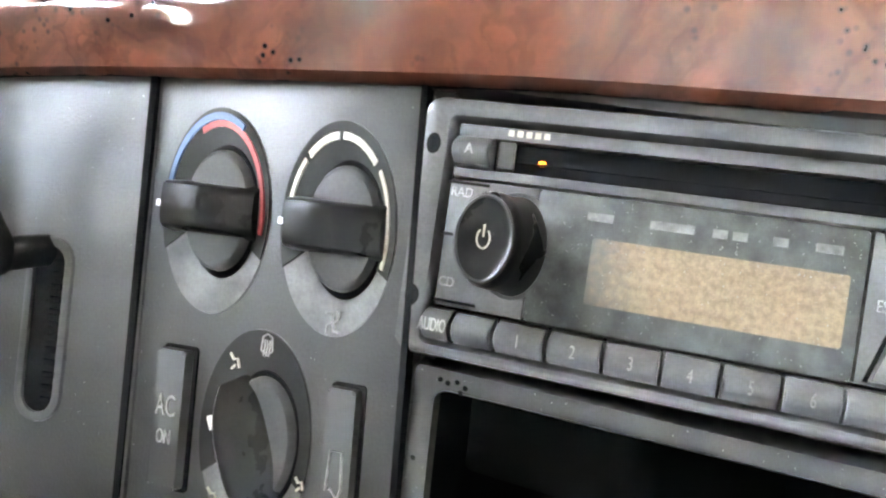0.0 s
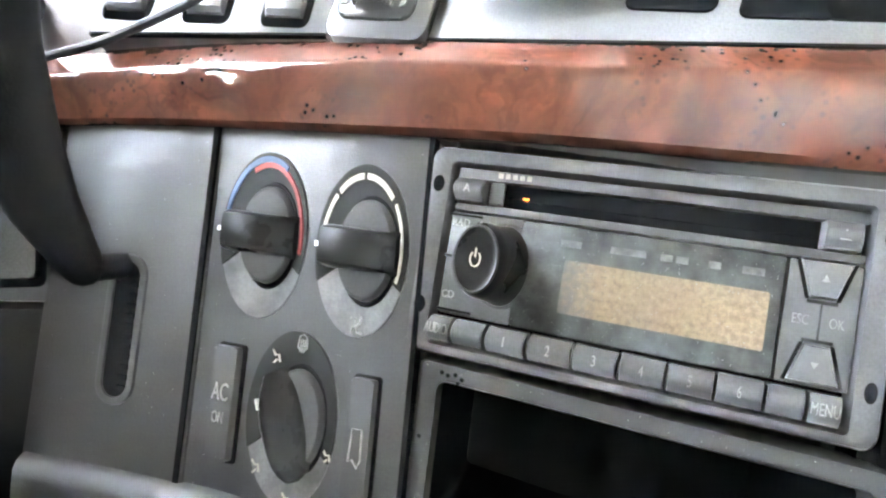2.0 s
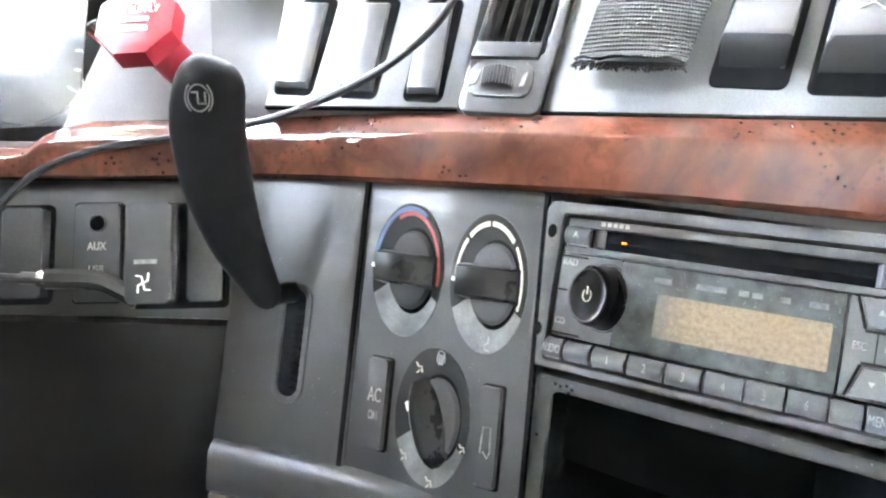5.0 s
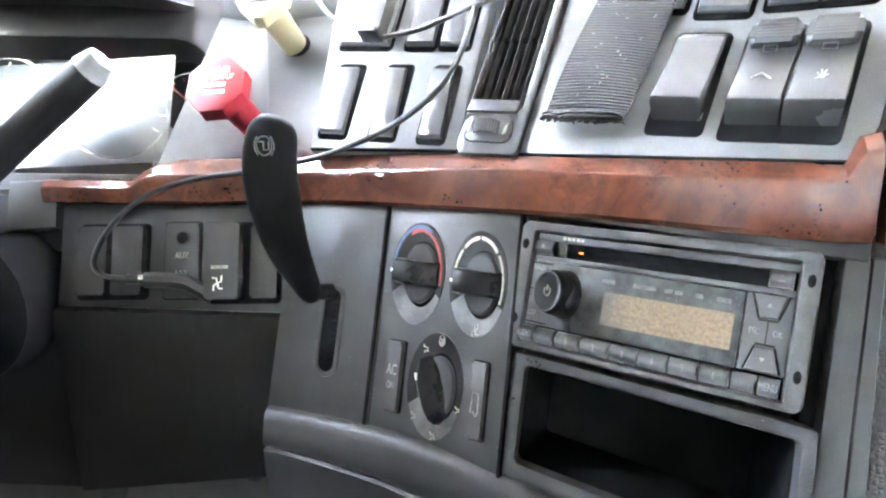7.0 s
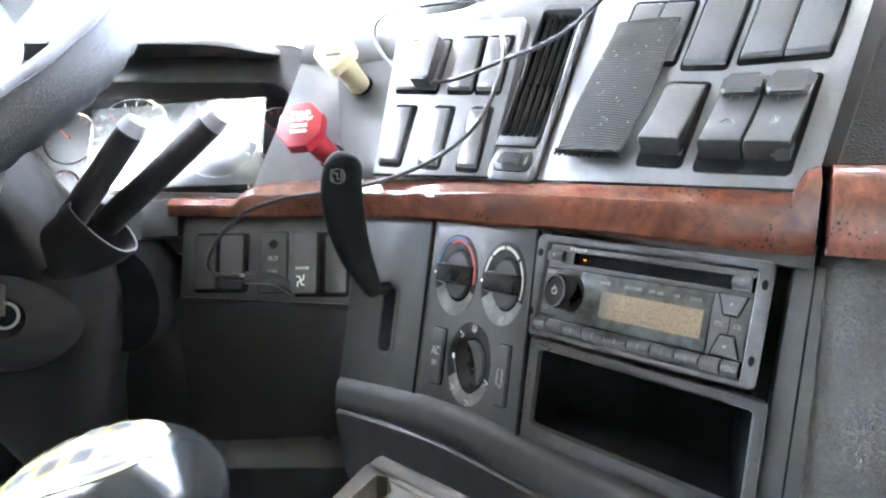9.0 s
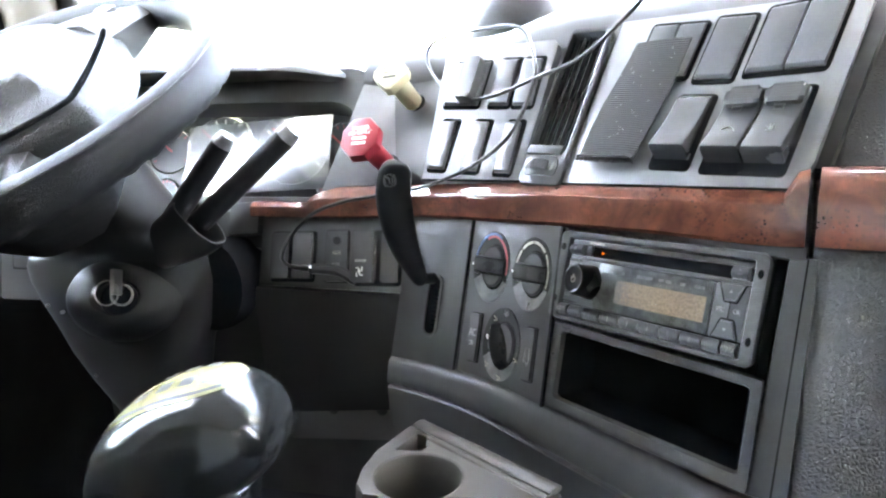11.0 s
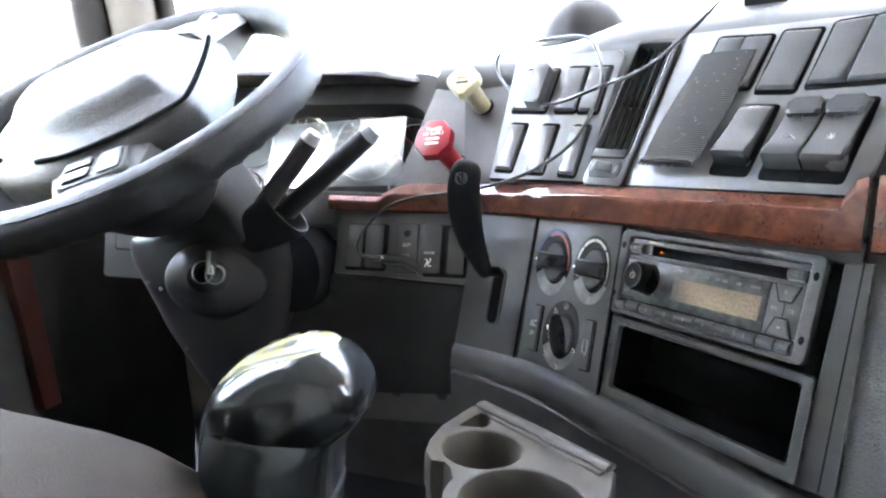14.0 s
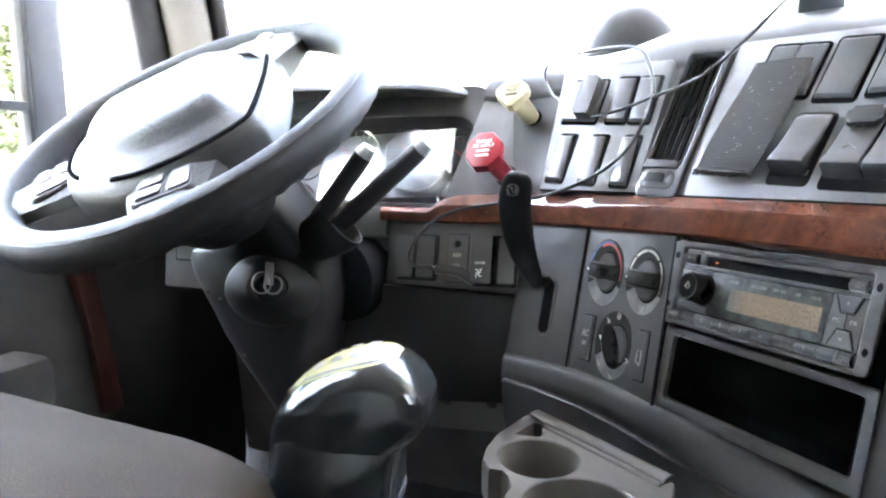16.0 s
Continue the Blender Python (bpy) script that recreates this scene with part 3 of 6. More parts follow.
# upper strip with the disc slot
bm = B()
box(bm, 0.0062, 0.1634, -0.0005, 0.006, 0.0105, 0.0150, 0.0006)
box(bm, 0.0062, 0.1634, -0.0005, 0.006, -0.0035, -0.0002, 0.0006)
box(bm, 0.0195, 0.0255, 0.0005, 0.006, 0.0008, 0.0105, 0.0008)
part("slot_surround", bm, BEZEL, stereo)
bm = B()
prism(bm, [(0.0205, 0.0010), (0.1475, 0.0010), (0.1475, 0.0104), (0.0205, 0.0104)], 0.0042, 0.0075)
box(bm, 0.0255, 0.1475, 0.0030, 0.0044, 0.0040, 0.0046)
part("disc_slot", bm, VOID, stereo, "dark disc slot")
part("indicator", box(B(), 0.0334, 0.0358, 0.0036, 0.0046, 0.0040, 0.0055, 0.0004), LED, stereo, "small glowing amber indicator")


def key(name, x0, x1, z0, z1, words="", y=-0.0022, size=0.006, label="", wide=0.8, mat=None, bow=0.0040):
    """A stereo key with a bowed face."""
    b = B()
    rows = []
    for x in (x0, x0 + 0.0006, x1 - 0.0006, x1):
        d = 0.0006 if x in (x0, x1) else 0.0
        ring = [(x, 0.006, z0)]
        for k in range(13):
            u = k / 12
            ring.append((x, y + d - bow * math.sin(math.pi * u), z0 + (z1 - z0) * u))
        rows.append(ring + [(x, 0.006, z1)])
    loft(b, rows)
    k = part(name, b, mat or KEYCAP, stereo, label)
    part("worn_edge", tube(B(), [(x0 + 0.0010, y - 0.0004, z0 + 0.0004), ((x0 + x1) / 2, y - 0.0006, z0 + 0.0004), (x1 - 0.0010, y - 0.0004, z0 + 0.0004)], 0.00022, 5), FADED, k, "lighter worn edge")
    if words:
        lettering(words, size, (x0 + x1) / 2, y - bow - 0.0002, (z0 + z1) / 2, FADED, k, wide=wide)
    return k


key("traffic_key", 0.0068, 0.0188, 0.0004, 0.0102, "A", size=0.005)
eject = key("eject_key", 0.1482, 0.1612, 0.0004, 0.0104)
b = B()
prism(b, [(0.1530, 0.0052), (0.1570, 0.0052), (0.1550, 0.0074)], -0.0054, -0.0050)
bar(b, 0.1530, 0.1570, 0.0036, 0.0044, -0.0054)
for v in b.verts:
    v.co.y -= 0.0004
part("symbol", b, FADED, eject)
EDGES = (0.0040, 0.0142, 0.0282, 0.0452, 0.0632, 0.0812, 0.0992, 0.1172, 0.1352, 0.1500, 0.1625)
for n, (x0, x1) in enumerate(zip(EDGES, EDGES[1:])):
    w = ("AUDIO", "", "1", "2", "3", "4", "5", "6", "", "MENU")[n]
    key("preset_key", x0 + 0.0007, x1 - 0.0007, -0.0600, -0.0495, w, size=0.0062 if len(w) > 1 else 0.006, wide=0.46 if w == "AUDIO" else 0.62)
for x in EDGES[3:9]:
    part("key_divider", box(B(), x - 0.0006, x + 0.0006, -0.0034, 0.004, -0.0600, -0.0500, 0.0004, 1), DARK, stereo)
# display window
bm = B()
prism(bm, rounded(0.0360, 0.1362, -0.0480, -0.0045, 0.0015), -0.0022, 0.006, 0.0007)
window = part("display_window", bm, SMOKED, stereo, "scuffed dark display window")
part("display", prism(B(), rounded(0.0545, 0.1320, -0.0392, -0.0180, 0.001), -0.0026, -0.0020), AMBER, window, "unlit mottled amber display")
for x0, x1 in ((0.0520, 0.0600), (0.0715, 0.0850), (0.0905, 0.0950), (0.0965, 0.1010), (0.1085, 0.1130), (0.1210, 0.1290)):
    part("faded_mark", bar(B(), x0, x1, -0.0126, -0.0100, -0.0026, 0.0004), GHOST, window, "faded mark")
specks_on_window = random.Random(5)
b = B()
for k in range(260):
    x, z = 0.0365 + 0.099 * specks_on_window.random(), -0.0475 + 0.0425 * specks_on_window.random()
    r = specks_on_window.uniform(0.00008, 0.00022)
    b.faces.new([b.verts.new((x + r * dx, -0.0030, z + r * dz)) for dx, dz in ((-1, -1), (1, -0.7), (0.8, 1), (-0.7, 0.9))])
tagged(part("dust", b, FADED, window, "pale dust and scuffs"), kind="stuff")
# cheek with the direction pad
bm = B()
box(bm, 0.1372, 0.1634, -0.0012, 0.006, -0.0480, -0.0045, 0.0006)
part("cheek", bm, BEZEL, stereo)
bm = B()
box(bm, 0.0062, 0.0354, -0.0012, 0.006, -0.0480, -0.0044, 0.0006)
part("cheek", bm, BEZEL, stereo)
for z, s in ((-0.0105, 1), (-0.0405, -1)):
    b = B()
    prism(b, [(0.1505 + dx, z + s * dz) for dx, dz in ((-0.0092, 0.0062), (0.0092, 0.0062), (0.0046, -0.0066), (-0.0046, -0.0066))], -0.0040, 0.004, 0.0012)
    arrow = part("arrow_key", b, KEYCAP, stereo)
    part("symbol", prism(B(), [(0.1490, z - s * 0.001), (0.1520, z - s * 0.001), (0.1505, z + s * 0.0014)], -0.0043, -0.0039), FADED, arrow)
b = B()
bar(b, 0.1502, 0.1508, -0.0330, -0.0180, -0.0016)
part("pad_seam", b, VOID, stereo)
for z, s in ((-0.0105, 1), (-0.0405, -1)):
    b = B()
    for sx in (-1, 1):
        prism(b, [(0.1505 + sx * dx, z + s * dz) for dx, dz in ((0.0094, 0.0066), (0.0110, 0.0066), (0.0062, -0.0074), (0.0048, -0.0074))], -0.0015, 0.002)
    bar(b, 0.1450, 0.1560, z - s * 0.0082 - 0.0006, z - s * 0.0082 + 0.0006, -0.0015)
    part("key_gap", b, VOID, stereo)
lettering("ESC", 0.0050, 0.1436, -0.0014, -0.0255, FADED, stereo, wide=0.75)
lettering("OK", 0.0050, 0.1565, -0.0014, -0.0255, FADED, stereo, wide=0.75)
lettering("RAD", 0.0046, 0.0105, -0.0014, -0.0090, FADED, stereo, wide=0.8)
lettering("CD", 0.0046, 0.0095, -0.0014, -0.0400, FADED, stereo, wide=0.8)
for x1, z in ((0.0108, -0.0236), (0.0190, -0.0057), (0.0200, -0.0464)):
    part("cheek_line", bar(B(), 0.0056, x1, z - 0.0005, z + 0.0005, -0.0016), VOID, stereo)
b = B()
for k in range(5):
    bar(b, 0.0226 + 0.0029 * k, 0.0244 + 0.0029 * k, 0.0120, 0.0141, -0.0009)
part("maker_mark", b, CREAM, stereo, "white maker's mark of plain bars")
# volume knob
b = B()
turned(b, [(0.0116, -0.0268), (0.0130, -0.0262), (0.0139, -0.0244), (0.0143, -0.0210), (0.0147, -0.0100), (0.0160, -0.0020), (0.0163, 0.002)], 0.0300, -0.0245, 0.66, 1.03)
volume = part("volume_knob", b, KNOB, stereo, "large worn black volume knob")
b = B()
turned(b, [(0.0016, -0.0272), (0.0085, -0.0274), (0.0110, -0.0276), (0.0119, -0.0280), (0.0126, -0.0272), (0.0129, -0.0258)], 0.0300, -0.0245, 0.66, 1.03)
cap = part("power_key", b, KNOB, volume, "black power key")
# the rim's highlight is put into a lighter plastic than the knob's
b = B()
tube(b, [(0.0300 + 0.66 * 0.0122 * math.cos(a), -0.0277, -0.0245 + 1.03 * 0.0122 * math.sin(a)) for a in [2 * math.pi * k / 40 for k in range(40)]], 0.0006, 6, True)
part("key_rim", b, SATIN, volume, "raised rim, lighter to paint its highlight")
b = B()
arc_band(b, 0.0300, -0.0245, 0.0026, 0.0030, 128, 412, -0.0280, 0.66, 1.03)
bar(b, 0.02982, 0.03018, -0.0240, -0.0204, -0.0282)
part("power_symbol", b, CREAM, volume)
b = B()
turned(b, [(0.0178, -0.0016), (0.0184, -0.0006), (0.0184, 0.003)], 0.0300, -0.0245, 0.74, 1.0)
part("knob_collar", b, DARK, stereo)

# ---- pocket under the stereo ----
pocket = thing("storage_pocket", FR, "empty open black storage pocket under the stereo, shade painted inside", "storage pocket")
bm = B()
ring_plate(bm, rounded(0.0045, 0.1830, -0.1500, -0.0668, 0.003), rounded(0.0130, 0.1745, -0.1385, -0.0745, 0.004), -0.002, 0.026, 0.0022)
part("frame", bm, SATIN, pocket)
# The pocket's inner shade is put into the colour of its walls.
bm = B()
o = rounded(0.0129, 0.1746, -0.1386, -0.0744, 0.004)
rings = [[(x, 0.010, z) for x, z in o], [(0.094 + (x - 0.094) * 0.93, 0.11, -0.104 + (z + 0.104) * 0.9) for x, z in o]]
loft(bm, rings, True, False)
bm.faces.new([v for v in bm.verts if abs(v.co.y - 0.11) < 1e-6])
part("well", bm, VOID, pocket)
for x, z in ((0.0140, -0.0705), (0.0165, -0.0712), (0.0195, -0.0703), (0.0222, -0.0716), (0.0208, -0.0735), (0.0078, -0.0980)):
    part("chip", turned(B(), [(0.0009, -0.0024), (0.0007, -0.0020)], x, z, n=8), VOID, pocket, "small dark chip")

rnd = random.Random(11)


def specks(parent, count, x0, x1, z0, z1, y, keep=None):
    """Loose dust: tiny flakes scattered on a face."""
    b = B()
    for k in range(count):
        x, z = rnd.uniform(x0, x1), rnd.uniform(z0, z1)
        if keep and not keep(x, z):
            continue
        r = rnd.uniform(0.00010, 0.00030)
        a = rnd.uniform(0, 3.14)
        pts = [(x + r * math.cos(a + q), y, z + r * math.sin(a + q) * rnd.uniform(0.6, 1.4)) for q in (0, 1.6, 3.1, 4.7)]
        b.faces.new([b.verts.new(p) for p in pts])
    return tagged(part("dust", b, FADED, parent, "pale dust specks"), kind="stuff")


specks(pocket, 420, 0.006, 0.181, -0.149, -0.068, -0.0023, lambda x, z: not (0.0125 < x < 0.1750 and -0.1390 < z < -0.0740))
specks(climate, 150, -0.119, -0.008, -0.147, 0.018, -0.0002, lambda x, z: x < -0.109 or x > -0.012 or -0.082 < z < -0.068)
specks(leverplate, 90, -0.088, -0.003, -0.145, 0.016, -0.0002)

# dark strip between the stereo and the wood
solid("stereo_header", box(B(), -0.0050, 0.1990, 0.0020, 0.030, 0.0236, 0.0420, 0.0010), DARK, FR, "dark strip between stereo and wood trim", "trim", kind="structure")
# strip beside stereo and pocket
surround = thing("stereo_surround", FR, "dark grey strip beside the stereo", "trim", kind="structure")
part("upright", prism(B(), [(0.1885, -0.1660), (0.2185, -0.1660), (0.2085, 0.0270), (0.1870, 0.0270)], 0.004, 0.034, 0.0025), DASH, surround)
part("groove", prism(B(), [(0.2055, -0.1640), (0.2070, -0.1640), (0.2015, 0.0262), (0.2000, 0.0262)], 0.0034, 0.006), VOID, surround, "dark groove along the strip")
# black filler in the gap beside the stereo; its shade is painted
part("inner_wall", box(B(), 0.1780, 0.1868, 0.016, 0.034, -0.1640, 0.0255, 0.001), VOID, surround)
part("left_strip", box(B(), -0.0045, 0.0060, 0.003, 0.016, -0.148, -0.0640, 0.001), DASH, surround)

# ---- climate dials and keys ----
SX, SZ = 0.965, 1.475


def dial(cx, cz, turn, pointer_label, prints, deep=False):
    """A dial: dusty plate, printed black upper part, round base and a grip bar."""
    b = turned(B(), [(0.0242, -0.0006), (0.0246, 0.0006), (0.0246, 0.003)], cx, cz, SX, SZ, 64)
    d = part("dial", b, DIAL, climate, pointer_label)
    b = arc_band(B(), cx, cz, 0.0100, 0.0243, -25, 205, -0.0012, SX, SZ, 48)
    part("print", b, DIALBLACK, d)
    for mat, r0, r1, a0, a1 in prints:
        part("printed_arc", arc_band(B(), cx, cz, r0, r1, a0, a1, -0.0018, SX, SZ, 32), mat, d)
    cx += 0.0040
    b = turned(B(), [(0.0030, -0.0050), (0.0128, -0.0050), (0.0138, -0.0047), (0.0145, -0.0036), (0.0149, -0.0005)], cx, cz, SX, SZ * 0.96, 56)
    part("base", b, DIALBASE, d)
    b = turned(B(), [(0.0148, -0.0016), (0.0153, -0.0016), (0.0158, -0.0004)], cx, cz, SX, SZ, 56)
    part("gap", b, VOID, d)
    # grip bar across the base: proud at the pointer's end, falling away at the other
    b = B()
    rows = []
    wedge = ((-1.27, 0.0105, 0.70), (-1.25, 0.0132, 0.92), (-1.18, 0.0158, 1.0), (-0.7, 0.0176, 1.0), (-0.1, 0.0179, 0.98), (0.10, 0.0166, 0.98), (0.45, 0.0132, 1.0), (0.75, 0.0104, 1.05), (1.0, 0.0080, 1.0))
    tear = ((0.004, -0.0125), (0.0150, -0.0112), (0.0195, -0.0100), (0.0214, -0.0084), (0.0220, -0.0066), (0.0212, -0.0046), (0.0180, -0.0020), (0.0140, 0.0008), (0.0110, 0.0036), (0.0090, 0.0062), (0.004, 0.0078))
    c, s = math.cos(turn), math.sin(turn)
    tall = 0.62
    if deep:
        # a broad teardrop: a ridge along one side and a long hollow slope to the other
        for k in range(17):
            u = -1 + k / 8
            x = u * 0.0178
            taper = max(0.10, 1 - abs(u) ** 2.6) ** 0.5
            ring = []
            for yy, zz in tear:
                z = (zz + 0.0024) * taper - 0.0024
                y = 0.004 + (yy - 0.004) * (0.55 + 0.45 * taper)
                ring.append((cx + SX * (x * c - z * s) * 0.90, -y * tall, cz + SZ * (x * s + z * c) * 0.90))
            rows.append(ring)
    for u, dep, hw in (() if deep else wedge):
        x = u * 0.0166
        h = 0.0054 * hw
        ring = []
        for yy, zz in ((0.004, 1.12), (dep - 0.0030, 1.0), (dep - 0.0010, 0.88), (dep - 0.0002, 0.6), (dep, 0.0), (dep - 0.0002, -0.6), (dep - 0.0010, -0.88), (dep - 0.0030, -1.0), (0.004, -1.12)):
            z = -zz * h
            ring.append((cx + SX * (x * c - z * s), -yy * tall, cz + SZ * (x * s + z * c)))
        rows.append(ring)
    loft(b, rows)
    g = part("grip", b, KNOB, d, "worn black grip")
    c, s = math.cos(turn), math.sin(turn)
    b = B()
    box(b, -0.0008, 0.0008, -0.0152 * tall, -0.0085 * tall, -0.0007, 0.0007)
    for v in b.verts:
        x, z = (v.co.x * 2.0 - 0.0095, v.co.z * 0.45 - 0.0078) if deep else (v.co.x - 0.0210, v.co.z)
        v.co = (cx + SX * (x * c - z * s), v.co.y * (1.39 if deep else 1.0), cz + SZ * (x * s + z * c))
    part("pointer", b, WHITE, g)
    return d


dial(-0.0892, -0.0268, 0.0, "temperature dial with blue and red arcs", ((BLUE, 0.0213, 0.0231, 62, 178), *((RED, 0.0210 - 0.00012 * k, 0.0225 - 0.00012 * k, -12 + 9 * k, -2.8 + 9 * k) for k in range(14))))
dial(-0.0368, -0.0280, 0.0, "fan dial with cream segments", ((CREAM, 0.0200, 0.0217, 95, 131), (CREAM, 0.0200, 0.0217, 47, 90), (CREAM, 0.0202, 0.0216, 136, 176), (CREAM, 0.0206, 0.0217, -22, 40)))
mode = dial(-0.0640, -0.1010, -1.0, "air direction dial with airflow symbols", (), True)


def squiggle(parent, cx, cz, s, mat, kind):
    """A small printed air symbol."""
    b = B()
    if kind == "screen":
        ring = [(cx + s * x, -0.0018, cz + 1.5 * s * z) for x, z in ((-1, -0.5), (-0.8, 0.8), (0, 1.1), (0.8, 0.8), (1, -0.5), (0, -0.8))]
        tube(b, ring, 0.00028, 6, True)
        for dx in (-0.45, 0, 0.45):
            tube(b, [(cx + s * (dx - 0.1), -0.0018, cz - s * 1.5), (cx + s * (dx + 0.1), -0.0018, cz), (cx + s * dx, -0.0018, cz + s * 0.8)], 0.00025, 6)
    elif kind == "person":
        tube(b, [(cx - s, -0.0018, cz + 1.2 * s), (cx - 0.3 * s, -0.0018, cz + 0.3 * s), (cx + 0.5 * s, -0.0018, cz + 0.5 * s), (cx + 0.9 * s, -0.0018, cz - 0.9 * s)], 0.00045, 6)
        tube(b, [(cx - 0.6 * s, -0.0018, cz - 1.2 * s), (cx + 0.1 * s, -0.0018, cz - 0.5 * s)], 0.0004, 6)
    elif kind == "fan":
        for a in range(4):
            an = radians(90 * a + 20)
            tube(b, [(cx, -0.0018, cz), (cx + s * 0.7 * math.cos(an), -0.0018, cz + 1.4 * s * 0.7 * math.sin(an)), (cx + s * 1.2 * math.cos(an + 0.6), -0.0018, cz + 1.4 * s * 1.2 * math.sin(an + 0.6))], 0.0005, 6)
    return part("symbol", b, mat, parent)


squiggle(mode, -0.0610, -0.0700, 0.0024, FADED, "screen")
squiggle(mode, -0.0740, -0.0770, 0.0022, CREAM, "person")
squiggle(mode, -0.0790, -0.1230, 0.0022, CREAM, "person")
squiggle(mode, -0.0615, -0.1335, 0.0022, CREAM, "person")
squiggle(mode, -0.0430, -0.1130, 0.0018, CREAM, "person")
squiggle(climate, -0.0350, -0.0590, 0.0030, FADED, "fan")


def panel_key(x0, x1, z0, z1, label):
    b = B()
    prism(b, rounded(x0, x1, z0, z1, 0.0014), -0.0042, 0.001, 0.0014)
    return part("rocker_key", b, SATIN, climate, label)


part("key_well", prism(B(), rounded(-0.1066, -0.0916, -0.1248, -0.0750, 0.0015), -0.0008, 0.002), VOID, climate)
part("key_well", prism(B(), rounded(-0.0338, -0.0202, -0.1300, -0.0780, 0.0015), -0.0008, 0.002), VOID, climate)
ac = panel_key(-0.1058, -0.0932, -0.1236, -0.0762, "air conditioning key")
lettering("AC", 0.0105, -0.0996, -0.0046, -0.0955, FADED, ac, wide=0.62)
lettering("ON", 0.0068, -0.0996, -0.0046, -0.1060, FADED, ac, wide=0.6)
rec = panel_key(-0.0330, -0.0216, -0.1286, -0.0792, "recirculation key with a cab outline")
b = B()
tube(b, [(x - 0.0029, -0.0044, z) for x, z in ((-0.0267, -0.0990), (-0.0222, -0.0990), (-0.0217, -0.1110), (-0.0232, -0.1140), (-0.0257, -0.1110), (-0.0277, -0.1120))], 0.0004, 6, True)
part("symbol", b, FADED, rec)

# ---- upper switch panel, right of the vent ----
upper = thing("rocker_switch_panel", FB, "silver-grey upper dash panel with black rocker switches", "switch panel")
part("faceplate", prism(B(), [(-0.0215, 0.0006), (0.1935, 0.0074), (0.2010, 0.030), (0.1990, 0.168), (0.188, 0.174), (-0.0330, 0.174)], 0.0, 0.012, 0.0015), PALE, upper)


part("side_cheek", prism(B(), [(0.1940, 0.0300), (0.2120, 0.0300), (0.2140, 0.1740), (0.1940, 0.1720)], 0.0125, 0.034, 0.002), DARK, upper, "black cheek beside the panel")
part("foot_seam", prism(B(), [(-0.0210, 0.0000), (0.1920, 0.0068), (0.1925, 0.0082), (-0.0210, 0.0014)], -0.0006, 0.002), VOID, upper, "dark seam above the wood")


def rocker(parent, x0, x1, z0, z1, out=0.010, tilt=0.0, top=False, mat=None, label="", mark=None, shear=0.0):
    """A rocker switch on a black plate that paints its well's shade, its face slanting from foot to head."""
    # the dark round the switch is a black plate, not a sunk well
    b = B()
    prism(b, rounded(x0 - 0.0030, x1 + 0.0036, z0 - 0.0046, z1 + 0.0036, 0.0045), -0.0012, 0.004, 0.0006)
    well = part("switch_well", b, VOID, parent)
    b = B()
    m = 0.0022 if out > 0.012 else 0.0016
    lo, hi = out + tilt, max(0.003, out - tilt)
    zs = [(0.0, 0.55), (0.035, 0.93), (0.10, 1.0), (0.35, 0.86), (0.6, 0.82), (0.9, 0.95), (0.97, 0.9), (1.0, 0.5)]
    if out > 0.012:
        # proud rockers: an overhanging foot, hollow below
        zs = [(0.088, 0.05), (0.092, 0.14), (0.102, 0.55), (0.112, 0.88), (0.130, 0.97), (0.165, 1.0), (0.35, 0.90), (0.6, 0.82), (0.88, 0.95), (0.955, 0.92), (0.99, 0.7), (1.0, 0.4)]
    rings = []
    for u, k in zs:
        z = z0 + (z1 - z0) * u
        y = -(lo + (hi - lo) * u) * k
        dx = shear * u
        rings.append([(x0 + dx, 0.002, z), (x0 + dx, y + m, z), (x0 + dx + m * 0.4, y + m * 0.3, z), (x0 + dx + m * 1.4, y, z), (x1 + dx - m * 1.4, y, z), (x1 + dx - m * 0.4, y + m * 0.3, z), (x1 + dx, y + m, z), (x1 + dx, 0.002, z)])
    loft(b, rings)
    r = part("rocker", b, mat or ROCKER, parent, label)
    if top:
        b = B()
        prism(b, rounded(x0 + 0.001, x1 - 0.001, z1 - 0.019, z1 - 0.003, 0.004), -hi - 0.0095, -hi + 0.002, 0.0040, 4)
        part("ridge", b, ROCKER, r)
        b = B()
        for k in range(5):
            bar(b, x0 + 0.0050, x1 - 0.0050, z1 - 0.0150 + 0.0021 * k, z1 - 0.0141 + 0.0021 * k, -hi - 0.0096, 0.0008)
        part("ridge_line", b, DARK, r)
    if mark:
        cx, cz = (x0 + x1) / 2, z0 + 0.38 * (z1 - z0)
        yy = -(lo + (hi - lo) * 0.38) * 0.86 - 0.0006
        b = B()
        if mark == "star":
            for a in range(4):
                an = radians(45 * a + 15)
                dx, dz = 0.0038 * math.cos(an), 0.0046 * math.sin(an)
                tube(b, [(cx - dx, yy, cz - dz), (cx + dx, yy, cz + dz)], 0.0005, 6)
        else:
            tube(b, [(cx - 0.006, yy, cz), (cx, yy, cz + 0.003), (cx + 0.006, yy, cz - 0.001)], 0.0006, 6)
        part("worn_symbol", b, FADED, r)
        b = B()
        tube(b, [(cx + dx, yy - 0.0004 + 0.0007, cz + 0.019 + dz) for dx, dz in ((-0.004, -0.002), (0.004, -0.002), (0.004, 0.002), (-0.004, 0.002))], 0.0004, 6, True)
        part("lens_outline", b, DARK, r)
    return r


